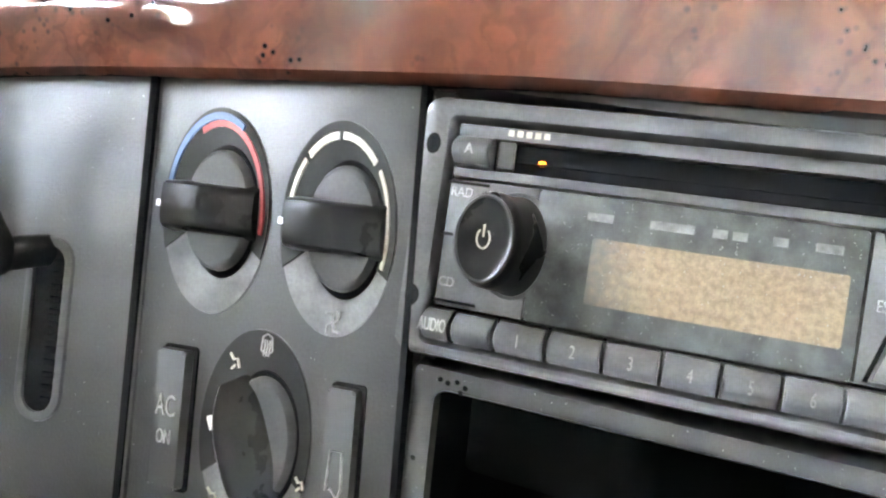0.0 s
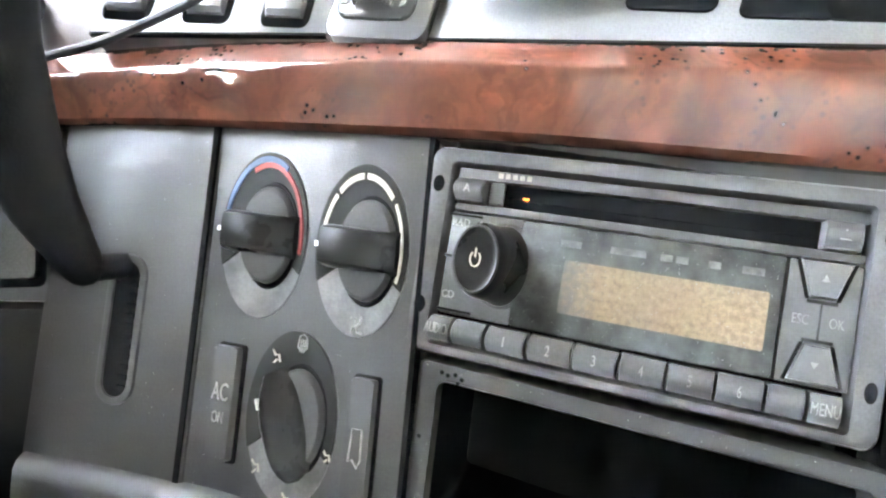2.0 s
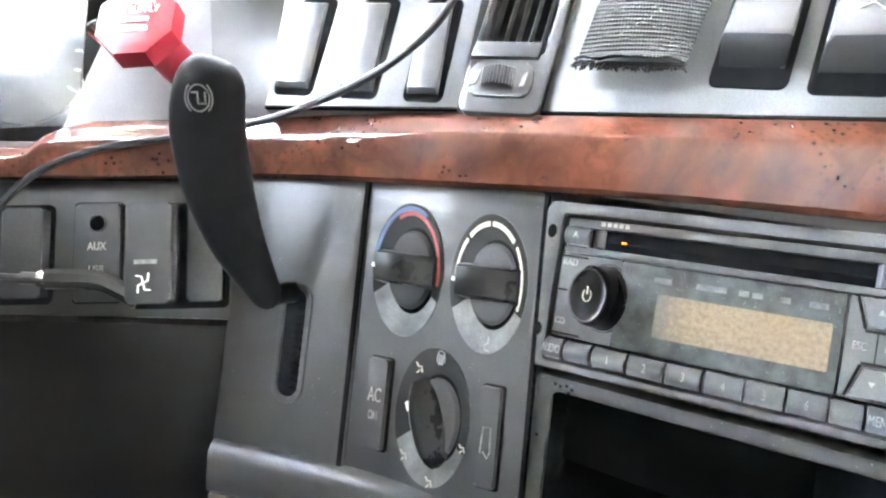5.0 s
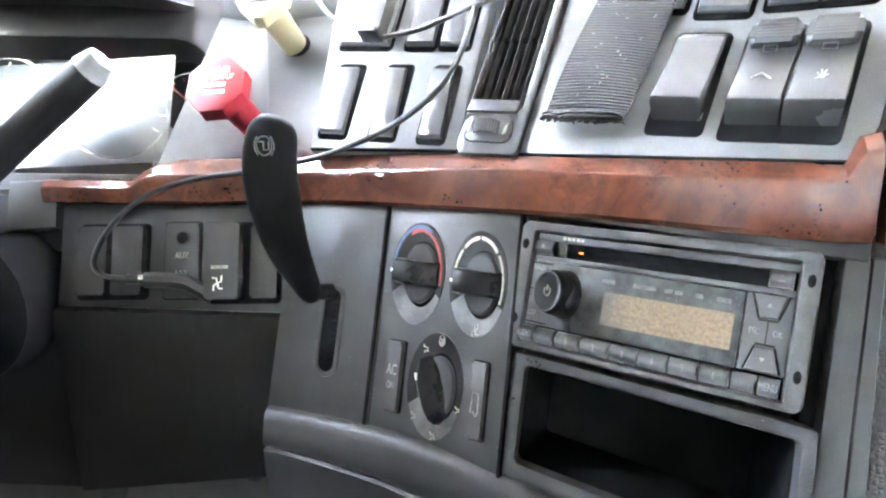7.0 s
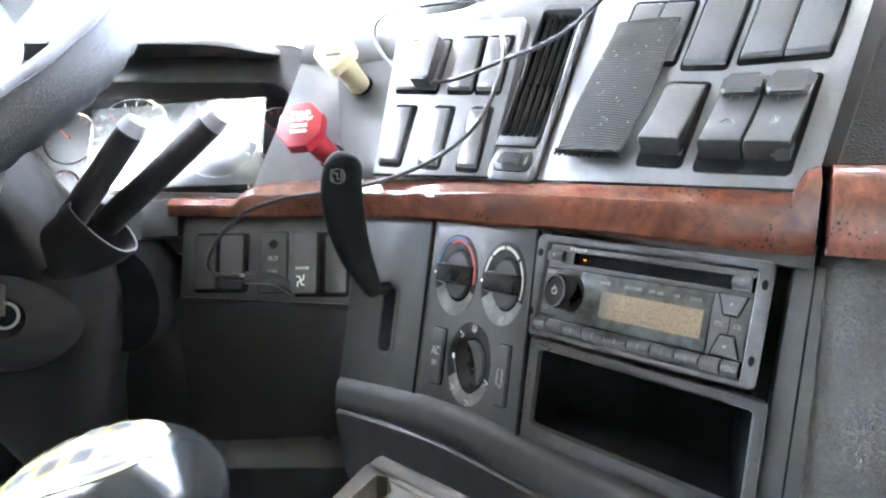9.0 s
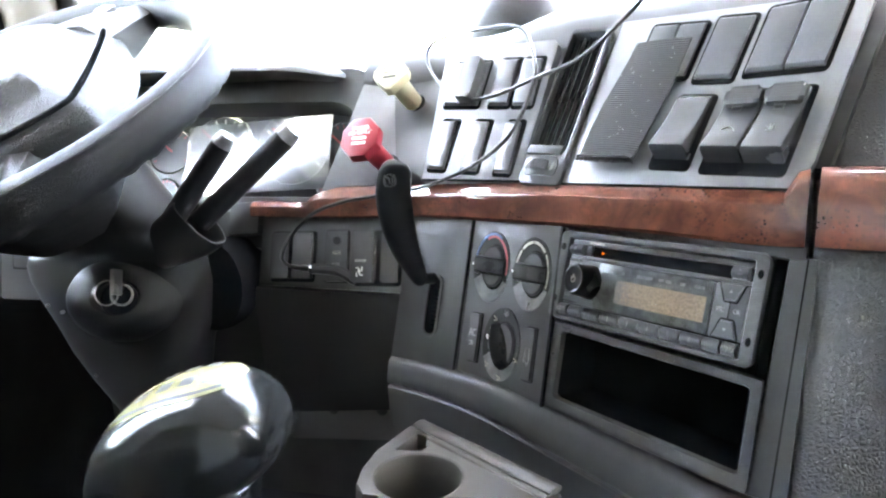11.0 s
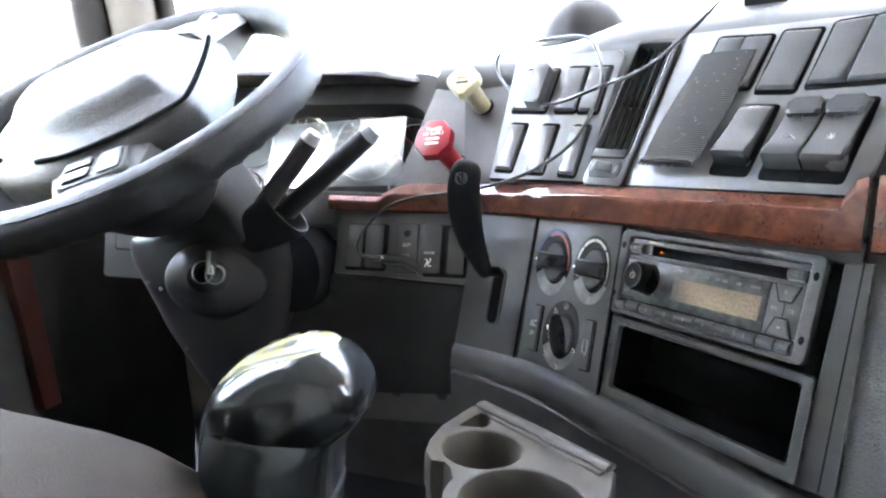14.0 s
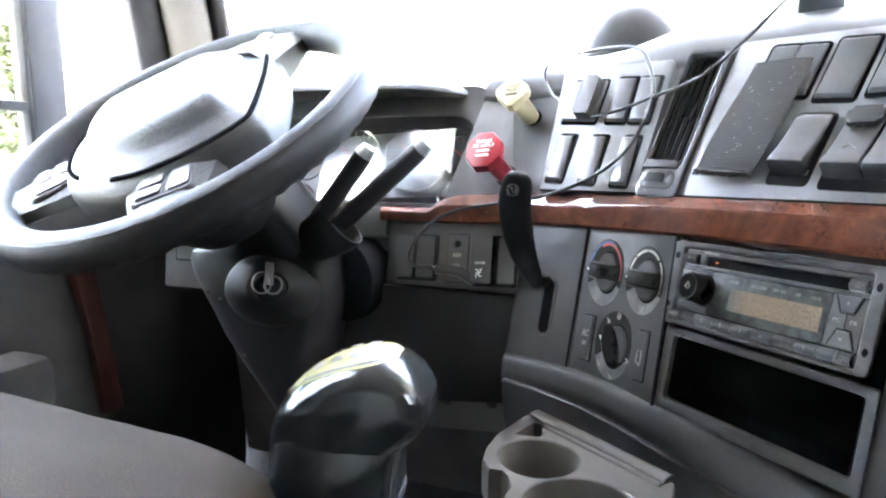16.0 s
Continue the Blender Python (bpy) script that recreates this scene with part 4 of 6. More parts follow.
rocker(upper, 0.0645, 0.0965, 0.0230, 0.0880, 0.017, 0.010, label="satin black rocker, foot standing proud")
rocker(upper, 0.1119, 0.1438, 0.0210, 0.0900, 0.018, 0.010, True, label="satin black rocker with worn symbol", mark="wave")
rocker(upper, 0.1454, 0.1789, 0.0210, 0.0900, 0.018, 0.010, True, label="satin black rocker with worn lamp symbol", mark="star")
for x0, x1 in ((0.0070, 0.0325), (0.0340, 0.0600)):
    rocker(upper, x0, x1, 0.1100, 0.1640, 0.0045, 0.0, mat=COVER, label="blank grey switch cover")
rocker(upper, 0.0705, 0.1045, 0.1060, 0.1680, 0.0055, 0.001, mat=COVER, label="blank grey switch cover")
rocker(upper, 0.1156, 0.1466, 0.1090, 0.1720, 0.0055, 0.001, mat=COVER, label="blank grey switch cover")
rocker(upper, 0.1485, 0.1805, 0.1090, 0.1720, 0.0055, 0.001, mat=COVER, label="blank grey switch cover")

# frayed strap over two of the switches
bm = B()
rows = []
for k in range(25):
    u = k / 24
    z = 0.0215 + 0.121 * u
    x0 = -0.0069 + 0.0060 * u
    rows.append([(x0 + w * 0.057, -0.0105 - 0.003 * math.sin(u * 5 + w * 2) - (0.006 if k < 1 else 0) * (1 - w * 0.5) - 0.002 * math.sin(w * 3.1), z + 0.0022 * noise.noise((w * 9, u * 3, 1.3)) * (k < 3)) for w in [j / 12 for j in range(13)]])
grid = [[bm.verts.new(p) for p in r] for r in rows]
back = [[bm.verts.new((x, y + 0.0022, z)) for x, y, z in r] for r in rows]
for a in range(24):
    for c in range(12):
        bm.faces.new((grid[a][c], grid[a][c + 1], grid[a + 1][c + 1], grid[a + 1][c]))
        bm.faces.new((back[a][c], back[a + 1][c], back[a + 1][c + 1], back[a][c + 1]))
for a in range(24):
    for g0 in (0, 12):
        bm.faces.new((grid[a][g0], grid[a + 1][g0], back[a + 1][g0], back[a][g0]))
for c in range(12):
    for g0 in (0, 24):
        bm.faces.new((grid[g0][c], grid[g0][c + 1], back[g0][c + 1], back[g0][c]))
strap = thing("fabric_strap", FB, "frayed black webbing strap with lint, stuck over switches", "strap")
part("webbing", bm, WEAVE, strap)
b = B()
rnd = random.Random(4)
for k in range(170):
    w = rnd.random()
    x, y = -0.0069 + w * 0.057, -0.012
    tube(b, [(x, y, 0.0228), (x + rnd.uniform(-0.0008, 0.0008), y - rnd.uniform(0, 0.001), 0.0212), (x + rnd.uniform(-0.0022, 0.0022), y - rnd.uniform(0, 0.003), 0.0203 - rnd.uniform(0, 0.0030))], 0.0005, 4)
tagged(part("frayed_edge", b, WEAVE, strap), kind="stuff")
b = B()
for k in range(34):
    u, w = rnd.uniform(0.1, 0.97), rnd.uniform(0.05, 0.95)
    p = Vector((-0.0069 + 0.0060 * u + w * 0.057, -0.0150, 0.0215 + 0.121 * u))
    q = [p + Vector((rnd.uniform(-0.0014, 0.0014), -0.0004 * j, rnd.uniform(-0.0014, 0.0014))) for j in range(3)]
    tube(b, q, 0.00022, 4)
tagged(part("lint", b, FADED, strap, "pale lint"), kind="stuff")

# ---- air vent ----
vent = thing("air_vent", FB @ Matrix.Translation((-0.0113, 0, 0)) @ Matrix.Diagonal((0.778, 1, 1, 1)), "tall dash air vent with upright slats and thumbwheel", "air vent")
bm = B()
ring_plate(bm, [(x + 0.12 * max(0, z), z) for x, z in rounded(-0.0800, -0.0170, -0.004, 0.166, 0.008)], [(x + 0.12 * max(0, z), z) for x, z in rounded(-0.0770, -0.0250, 0.030, 0.160, 0.004)], -0.006, 0.010, 0.002)
part("housing", bm, ROCKER, vent)
part("duct", prism(B(), [(x + 0.12 * max(0, z), z) for x, z in rounded(-0.0772, -0.0248, 0.0298, 0.1602, 0.004)], 0.0085, 0.0105), VOID, vent)
for k in range(5):
    x = -0.0720 + 0.0098 * k
    part("slat", prism(B(), [(x + 0.0036, 0.030), (x + 0.0043, 0.030), (x + 0.0199, 0.160), (x + 0.0192, 0.160)], 0.001, 0.009), SATIN, vent)
part("cross_slat", box(B(), -0.0650, -0.0180, 0.0045, 0.0085, 0.090, 0.0925), VOID, vent)
b = B()
prism(b, [(-0.0772, 0.026), (-0.0250, 0.026), (-0.0225, 0.036), (-0.0745, 0.036)], -0.0085, 0.004, 0.0025)
part("lower_sill", b, SATIN, vent)
b = B()
prism(b, rounded(-0.0745, -0.0260, 0.0045, 0.0240, 0.007), -0.0075, 0.002, 0.002)
part("wheel_well", b, SATIN, vent)
b = B()
wheel_rows = []
for k in range(13):
    a = radians(-60 + 10 * k)
    wheel_rows.append((0.0145 * math.sin(a), -0.0040 - 0.0085 * math.cos(a)))
loft(b, [[(-0.0515 + x, y, z) for z in (0.0090, 0.0098, 0.0182, 0.0190)] for x, y in wheel_rows], False, False)
bmesh.ops.solidify(b, geom=b.faces[:], thickness=0.001)
thumb = part("thumbwheel", b, SATIN, vent, "ribbed thumbwheel")
for x, y in wheel_rows[1:-1]:
    part("rib", box(B(), -0.0520 + x, -0.0510 + x, y - 0.0016, y + 0.001, 0.0092, 0.0188, 0.0003, 1), GREY, thumb)
for x in (-0.0690, -0.0330):
    b = B()
    prism(b, [(x - 0.0022, 0.0100), (x + 0.0012, 0.0108), (x + 0.0026, 0.0186), (x - 0.0004, 0.0160)], -0.0082, -0.0070)
    part("arrow_mark", b, FADED, vent)

# ---- switch panel left of the vent ----
left_panel = thing("blank_switch_panel", FB @ Matrix.Translation((0.0019, 0, -0.0015)) @ Matrix.Diagonal((0.931, 1, 1, 1)), "grey switch panel with blank covers beside the air vent", "switch panel")
part("faceplate", prism(B(), [(-0.2200, -0.0046), (-0.0815, 0.0008), (-0.0815, 0.154), (-0.0880, 0.160), (-0.2380, 0.156), (-0.2460, 0.148)], -0.001, 0.012, 0.002), MIDGREY, left_panel)
part("foot_seam", prism(B(), [(-0.2190, -0.0048), (-0.0820, 0.0006), (-0.0820, 0.0020), (-0.2192, -0.0034)], -0.0016, 0.001), VOID, left_panel, "dark seam above the wood")
for x0, x1 in ((-0.2140, -0.1900), (-0.1640, -0.1420), (-0.1175, -0.0965)):
    rocker(left_panel, x0, x1, 0.0085, 0.0640, 0.0048, 0.0006, mat=COVER, label="blank grey switch cover", shear=-0.004)
rocker(left_panel, -0.2210, -0.1700, 0.0830, 0.1350, 0.006, 0.0, mat=COVER, label="wide grey switch")
b = B()
prism(b, rounded(-0.1985, -0.1740, 0.0840, 0.1330, 0.004), -0.0190, -0.002, 0.004)
part("toggle", b, SATIN, left_panel, "satin black raised toggle")
for x0, x1 in ((-0.1530, -0.1260), (-0.1195, -0.0935)):
    rocker(left_panel, x0, x1, 0.0830, 0.1370, 0.0048, 0.0006, mat=COVER, label="blank grey switch cover", shear=-0.003)

# raised parts lean towards the driver, and the upper panels lean over sideways
for leaning, depth, slant, level, rise in ((climate, 0.33, -0.06, -0.03, 0.0), (upper, 0.12, 0.20, 0.025, 0.14), (strap, 0.12, 0.20, 0.025, 0.0)):
    for piece in leaning.children_recursive:
        for v in piece.data.vertices:
            v.co.z += rise * max(0.0, v.co.x - 0.10) * max(0.0, v.co.z) / 0.17
            v.co.x += depth * min(0.0, v.co.y) + slant * (v.co.z - level)


def taper(ob, rect, left, right, depth):
    """Fits a thing's parts to a face that is taller at the passenger's end; left and right: x and z of the foot, then of the head."""
    x0, x1, z0, z1 = rect
    for piece in ob.children_recursive:
        for vert in piece.data.vertices:
            u, w = (vert.co.x - x0) / (x1 - x0), (vert.co.z - z0) / (z1 - z0)
            a = [p + (q - p) * w for p, q in zip(left[:2], left[2:])]
            c = [p + (q - p) * w for p, q in zip(right[:2], right[2:])]
            vert.co.x, vert.co.z = a[0] + (c[0] - a[0]) * u + depth * min(0.0, vert.co.y), a[1] + (c[1] - a[1]) * u


taper(stereo, (-0.0045, 0.1755, -0.0655, 0.0228), (-0.0025, -0.0630, -0.0040, 0.0182), (0.1762, -0.0685, 0.1762, 0.0252), 0.33)
taper(pocket, (0.0045, 0.1830, -0.1500, -0.0668), (0.0085, -0.1450, 0.0040, -0.0662), (0.1890, -0.1650, 0.1862, -0.0745), 0.0)

# ---- air valve panel with its two push-pull knobs ----
valve_panel = thing("air_valve_panel", FD, "plain grey dash panel with air brake knobs", "panel")
part("faceplate", prism(B(), [(-0.1160, -0.0190), (-0.0010, -0.0155), (0.0420, 0.1540), (-0.0840, 0.1440)], 0.0, 0.012, 0.0018), MIDGREY, valve_panel)


part("side_groove", prism(B(), [(-0.0030, -0.0150), (-0.0012, -0.0150), (0.0416, 0.1535), (0.0398, 0.1535)], -0.0006, 0.001), VOID, valve_panel, "dark groove beside the switch panel")


def air_knob(name, x, z, mat, shape, turn, label, words, out=0.056):
    """A push-pull valve knob: a stem with a plate lettered on its face."""
    m = FD @ Matrix.Translation((x, 0, z)) @ pose(0, 0, 0, 0, 0, -22)
    k = thing(name, m, label, "knob")
    part("boot", turned(B(), [(0.0125, -0.004), (0.0145, -0.002), (0.0150, 0.002)], n=24), VOID, k)
    part("stem", turned(B(), [(0.0122, -out + 0.004), (0.0118, -0.02), (0.0112, 0.001)], n=24), mat, k)
    b = B()
    poly = [(r * math.cos(radians(a + turn)), 1.12 * r * math.sin(radians(a + turn))) for r, a in shape]
    prism(b, poly, -out - 0.008, -out + 0.004, 0.0022)
    plate = part("plate", b, mat, k)
    for w, dz, size in words:
        if w == "bar":
            b = B()
            bar(b, -0.008, 0.008, dz - 0.0014, dz + 0.0014, -out - 0.0086)
            part("print", b, WHITE if mat is REDPLASTIC else DARK, plate)
        else:
            lettering(w, size, 0, -out - 0.0084, dz, WHITE if mat is REDPLASTIC else DARK, plate, wide=0.85)
    for piece in [plate] + list(plate.children):
        piece.data.transform(Matrix.Translation((0, -out, 0)) @ Matrix.Rotation(radians(9), 4, "Z") @ Matrix.Translation((0, out, 0)))
    return k


air_knob("trailer_air_knob", -0.0400, 0.0230, REDPLASTIC, [(0.0240, a) for a in range(22, 382, 45)], 0, "red octagonal push-pull knob with white lettering",
         (("TRAILER", 0.0110, 0.0068), ("AIR SUPPLY", 0.0048, 0.0062), ("bar", -0.0020, 0), ("bar", -0.0085, 0)))
air_knob("parking_brake_knob", -0.0160, 0.1120, YELLOW, [(0.0215 if a % 90 else 0.0205, a) for a in (35, 55, 125, 145, 215, 235, 305, 325)], 45, "pale yellow diamond push-pull knob with dark lettering",
         (("PARKING", 0.0062, 0.0062), ("BRAKE", 0.0002, 0.0062), ("bar", -0.0065, 0)))

# ---- switch bank right of the steering column ----
bank = thing("switch_bank", FC, "charcoal switch bank with sockets beside the steering column", "switch panel")
part("faceplate", prism(B(), [(-0.1900, -0.0690), (-0.0090, -0.0770), (-0.0090, 0.0080), (-0.1900, 0.0100)], 0.0, 0.012, 0.0015), DASH, bank)
SHIFT = Matrix.Translation((0.007, 0, -0.0045))
part("cover_well", prism(B(), rounded(-0.1815, -0.1255, -0.0610, -0.0010, 0.004), -0.001, 0.004), VOID, bank)
part("cover_well", prism(B(), rounded(-0.0785, -0.0215, -0.0650, -0.0010, 0.004), -0.001, 0.004), VOID, bank)


def cover(x0, x1, z0, z1, out, label, mat=None):
    b = B()
    prism(b, rounded(x0, x1, z0, z1, 0.002), -out, 0.003, 0.0016)
    return part("switch_cover", b, mat or GREY, bank, label)


cover(-0.1790, -0.1560, -0.0575, -0.0040, 0.009, "blank black switch", ROCKER)
cover(-0.1515, -0.1280, -0.0575, -0.0040, 0.009, "blank black switch", ROCKER)
fan = cover(-0.0755, -0.0500, -0.0620, -0.0030, 0.018, "black fan switch standing proud", ROCKER)
cover(-0.0450, -0.0240, -0.0610, -0.0040, 0.006, "blank black switch", ROCKER)
squiggle(fan, -0.0650, -0.0500, 0.0042, WHITE, "fan")
for c in fan.children:
    c.location.y = -0.0166
b = B()
bar(b, -0.0705, -0.0575, -0.0390, -0.0365, -0.0183)
part("print", b, FADED, fan)
part("socket_gap", prism(B(), rounded(-0.1142, -0.0848, -0.0612, 0.0002, 0.003), -0.0006, 0.002), VOID, bank)
socket = cover(-0.1130, -0.0860, -0.0600, -0.0010, 0.0025, "grey socket plate", DASH)
b = B()
turned(b, [(0.0046, -0.0030), (0.0048, -0.0020)], -0.0995, -0.0130, n=24)
part("jack", b, VOID, socket, "black jack hole")
part("jack_ring", tube(B(), [(-0.0995 + 0.0050 * math.cos(a), -0.0030, -0.0130 + 0.0050 * math.sin(a)) for a in [2 * math.pi * k / 24 for k in range(24)]], 0.0006, 6, True), DARK, socket)
lettering("AUX", 0.0070, -0.0995, -0.0029, -0.0270, CREAM, socket, wide=0.75)
lettering("USB", 0.0070, -0.0995, -0.0029, -0.0410, FADED, socket, wide=0.75)
for piece in bank.children:
    if not piece.name.startswith("faceplate"):
        piece.data.transform(SHIFT)
        for small in piece.children:
            small.data.transform(SHIFT)
# light switch panel beyond the steering column
lights = thing("light_switch_panel", pose(-0.660, 0.030, 0.860, -8, 0, 6), "charcoal light switch panel beyond the steering column", "switch panel")
part("faceplate", prism(B(), rounded(-0.034, 0.044, -0.048, 0.052, 0.004), 0.0, 0.014, 0.0015), DASH, lights)
part("groove", ring_plate(B(), rounded(-0.0165, 0.040, -0.0105, 0.046, 0.003), rounded(-0.0145, 0.038, -0.0085, 0.044, 0.002), -0.0008, 0.001), VOID, lights, "dark groove")
part("switch_cover", prism(B(), rounded(-0.0140, 0.0375, -0.0080, 0.0435, 0.002), -0.0022, 0.001, 0.0008), DASH, lights)
# block that ends the wood trim, and the knee panel below
bm = B()
prism(bm, [(-0.2330, -0.0100), (-0.1930, -0.0080), (-0.1930, 0.0310), (-0.2330, 0.0290)], -0.004, 0.02, 0.002)
solid("trim_block", bm, DASH, FC, "charcoal plastic block at the end of the wood trim", "trim", kind="structure")
KNEE = material("soft_black_knee_plastic", (0.0095, 0.0097, 0.0102), 0.55, vary=0.2, bump=0.25, patch=12, dust=0.003, spec=0.25)
FK = FC @ pose(0, 0, -0.0735, 22, 0, 0) @ pose(0, 0, 0.0735)
knee = thing("knee_panel", FK, "plain charcoal knee panel below the switch bank", "panel", kind="structure")
part("panel", prism(B(), [(-0.1960, -0.2350), (-0.0090, -0.2200), (-0.0090, -0.0800), (-0.1550, -0.0735), (-0.1960, -0.0720)], -0.002, 0.014, 0.003), KNEE, knee)
part("panel_end", prism(B(), [(-0.30, -0.23), (-0.1980, -0.2350), (-0.1980, -0.0720), (-0.30, -0.0660)], 0.004, 0.014, 0.003), KNEE, knee)

# ---- trailer brake lever ----


def cap_off(u):
    """Rounds both ends of a bar."""
    k = max(0.0, (0.07 - u) / 0.07, (u - 0.86) / 0.14)
    return max(0.05, math.sqrt(max(0.0, 1 - k ** 2.2)))


lever = thing("trailer_brake_lever", Matrix.Identity(4), "curved matt black trailer brake lever", "lever")
line = smooth_path([(-0.1500, 0.0410, 0.8500), (-0.1590, 0.0390, 0.8690), (-0.1675, 0.0370, 0.8885), (-0.1732, 0.0345, 0.9090), (-0.1760, 0.0315, 0.9300), (-0.1765, 0.0280, 0.9500), (-0.1735, 0.0255, 0.9665), (-0.1680, 0.0240, 0.9815)], 10)
bm = B()
tube(bm, line, lambda u: ((0.0062 + 0.0122 * math.sin(2.35 * u ** 0.9)) * cap_off(u), (0.0066 + 0.0044 * u) * cap_off(u)), 24)
LEVERSKIN = material("matt_lever_rubber", (0.0052, 0.0055, 0.006), 0.55, bump=0.25, spec=0.06)
handle = part("handle", bm, LEVERSKIN, lever)
bm = B()
tube(bm, smooth_path([(-0.1525, 0.040, 0.8570), (-0.1460, 0.050, 0.8560), (-0.1400, 0.062, 0.8540), (-0.1370, 0.095, 0.8500)], 5), 0.0062, 12)
part("arm", bm, LEVERSKIN, lever)
b = B()
toward = Vector((0.20, -0.98, 0.02)).normalized()
spot = Vector((-0.1755, 0.0140, 0.9620))
for r0, r1, a0, a1 in ((0.0058, 0.0066, 0, 360), (0.0075, 0.0083, -50, 50), (0.0075, 0.0083, 130, 230)):
    arc_band(b, 0, 0, r0, r1, a0, a1, 0.0, 0.8, 1, 32)
for x0, x1, z0, z1 in ((-0.0034, -0.0026, -0.003, 0.003), (-0.0026, 0.0005, 0.0022, 0.003), (0.0000, 0.0008, -0.003, 0.003), (0.0008, 0.0034, -0.003, -0.0022)):
    bar(b, x0, x1, z0, z1, 0.0)
away = look(spot, spot + toward) @ Matrix.Rotation(radians(90), 4, "X")
b.transform(away)
skin = BVHTree.FromPolygons([v.co for v in handle.data.vertices], [p.vertices for p in handle.data.polygons])
for v in b.verts:
    lift = 0.0004 if (v.co - spot).dot(toward) > -0.0003 else 0.0009
    at = skin.ray_cast(v.co + toward * 0.1, -toward)[0]
    if at:
        v.co = at + toward * lift
part("badge", b, FADED, lever, "pale round brake symbol")

# ---- cable with plug ----
cable = thing("charging_cable", Matrix.Identity(4), "thin black charging cable looped over the dash", "cable")
path = [(0.104, 0.060, 1.172), (0.074, 0.048, 1.141), (0.044, 0.045, 1.109), (0.006, 0.048, 1.077), (-0.043, 0.070, 1.060), (-0.086, 0.091, 1.047), (-0.126, 0.120, 1.048),
        (-0.163, 0.160, 1.071), (-0.186, 0.197, 1.104), (-0.174, 0.200, 1.124), (-0.112, 0.163, 1.128), (-0.064, 0.126, 1.122), (-0.047, 0.103, 1.100), (-0.039, 0.073, 1.067),
        (-0.046, 0.053, 1.034), (-0.063, 0.042, 1.002), (-0.095, 0.045, 0.977), (-0.138, 0.058, 0.958), (-0.176, 0.072, 0.948), (-0.221, 0.082, 0.940), (-0.255, 0.077, 0.934),
        (-0.288, 0.070, 0.921), (-0.309, 0.063, 0.901), (-0.320, 0.058, 0.882), (-0.321, 0.055, 0.869), (-0.311, 0.055, 0.862), (-0.292, 0.060, 0.8595)]
part("cord", tube(B(), smooth_path(path, 8), 0.0021, 8), CABLE, cable)
bm = B()
tube(bm, [(-0.300, 0.060, 0.8595), (-0.285, 0.062, 0.8585)], 0.0036, 10)
part("strain_relief", bm, CABLE, cable)
bm = B()
tube(bm, smooth_path([(-0.287, 0.062, 0.8585), (-0.262, 0.067, 0.857), (-0.250, 0.068, 0.852), (-0.238, 0.070, 0.844)], 4), (lambda u: (0.0062, 0.0055)), 8)
part("plug", bm, DARK, cable, "black plug")
part("plug_collar", tube(B(), [(-0.2905, 0.0615, 0.8587), (-0.2865, 0.0620, 0.8585)], 0.0052, 12), CHROME, cable)

# ---- steering wheel ----
WHEEL = pose(-0.524, -0.092, 1.032, 35.4, 0, -7.6)
wheel = thing("steering_wheel", WHEEL, "leather steering wheel with grey airbag cover", "steering wheel")
R0, RT = 0.210, 0.0190
bm = B()
rings = []
for k in range(300):
    a = 2 * math.pi * k / 300
    wav = 1 + 0.06 * math.cos(60 * a)
    rings.append([((R0 + RT * math.cos(t)) * math.cos(a), (R0 + RT * math.cos(t)) * math.sin(a), RT * 1.08 * math.sin(t) * (wav if math.sin(t) < 0 else 1)) for t in [2 * math.pi * j / 18 for j in range(18)]])
rings.append(rings[0])
loft(bm, rings, True, False)
bmesh.ops.remove_doubles(bm, verts=bm.verts, dist=1e-6)
part("rim", bm, WHEELSKIN, wheel, "black leather rim")
bm = B()
tube(bm, [((R0 + RT * 0.55) * math.cos(a), (R0 + RT * 0.55) * math.sin(a), RT * 0.905 + 0.0004 * math.sin(31 * a)) for a in [2 * math.pi * k / 160 for k in range(160)]], 0.0007, 5, True)
part("rim_seam", bm, DARK, wheel)


def pad_outline(k):
    """Outline of the airbag cover: narrow at the top, broad across the hub, tapering to the lower spokes."""
    half = ((0.0, 0.148), (0.034, 0.143), (0.078, 0.085), (0.128, 0.000), (0.134, -0.030), (0.112, -0.078), (0.075, -0.118), (0.040, -0.136), (0.0, -0.140))
    pts = list(half) + [(-x, y) for x, y in half[-2:0:-1]]
    return [(p.x * k, (p.y + 0.01) * k - 0.01) for p in smooth_path([(x, y, 0) for x, y in pts], 4, True)]


bm = B()
loft(bm, [[(x, y, z) for x, y in pad_outline(k)] for k, z in ((0.94, -0.040), (1.0, -0.020), (1.0, 0.000), (0.985, 0.007), (0.95, 0.013), (0.895, 0.019), (0.76, 0.0265), (0.70, 0.0300), (0.655, 0.0380), (0.61, 0.0440), (0.57, 0.0470), (0.42, 0.0500), (0.20, 0.0510))])
part("airbag_cover", bm, HUBSKIN, wheel, "grey airbag cover")
cover = pad_outline(0.895)
for side in (1, -1):
    run_of = [(x, y, 0.0192) for x, y in cover if x * side > 0.004 and y > -0.125]
    run_of.sort(key=lambda p: -p[1])
    part("cover_seam", tube(B(), run_of, 0.0026, 8), VOID, wheel, "dark seam round the cover")
bm = B()
loft(bm, [[(x * 0.9, y * 0.9 - 0.004, z) for x, y in pad_outline(k)] for k, z in ((0.50, -0.125), (0.78, -0.085), (0.96, -0.035))])
part("hub_back", bm, HUBSKIN, wheel)
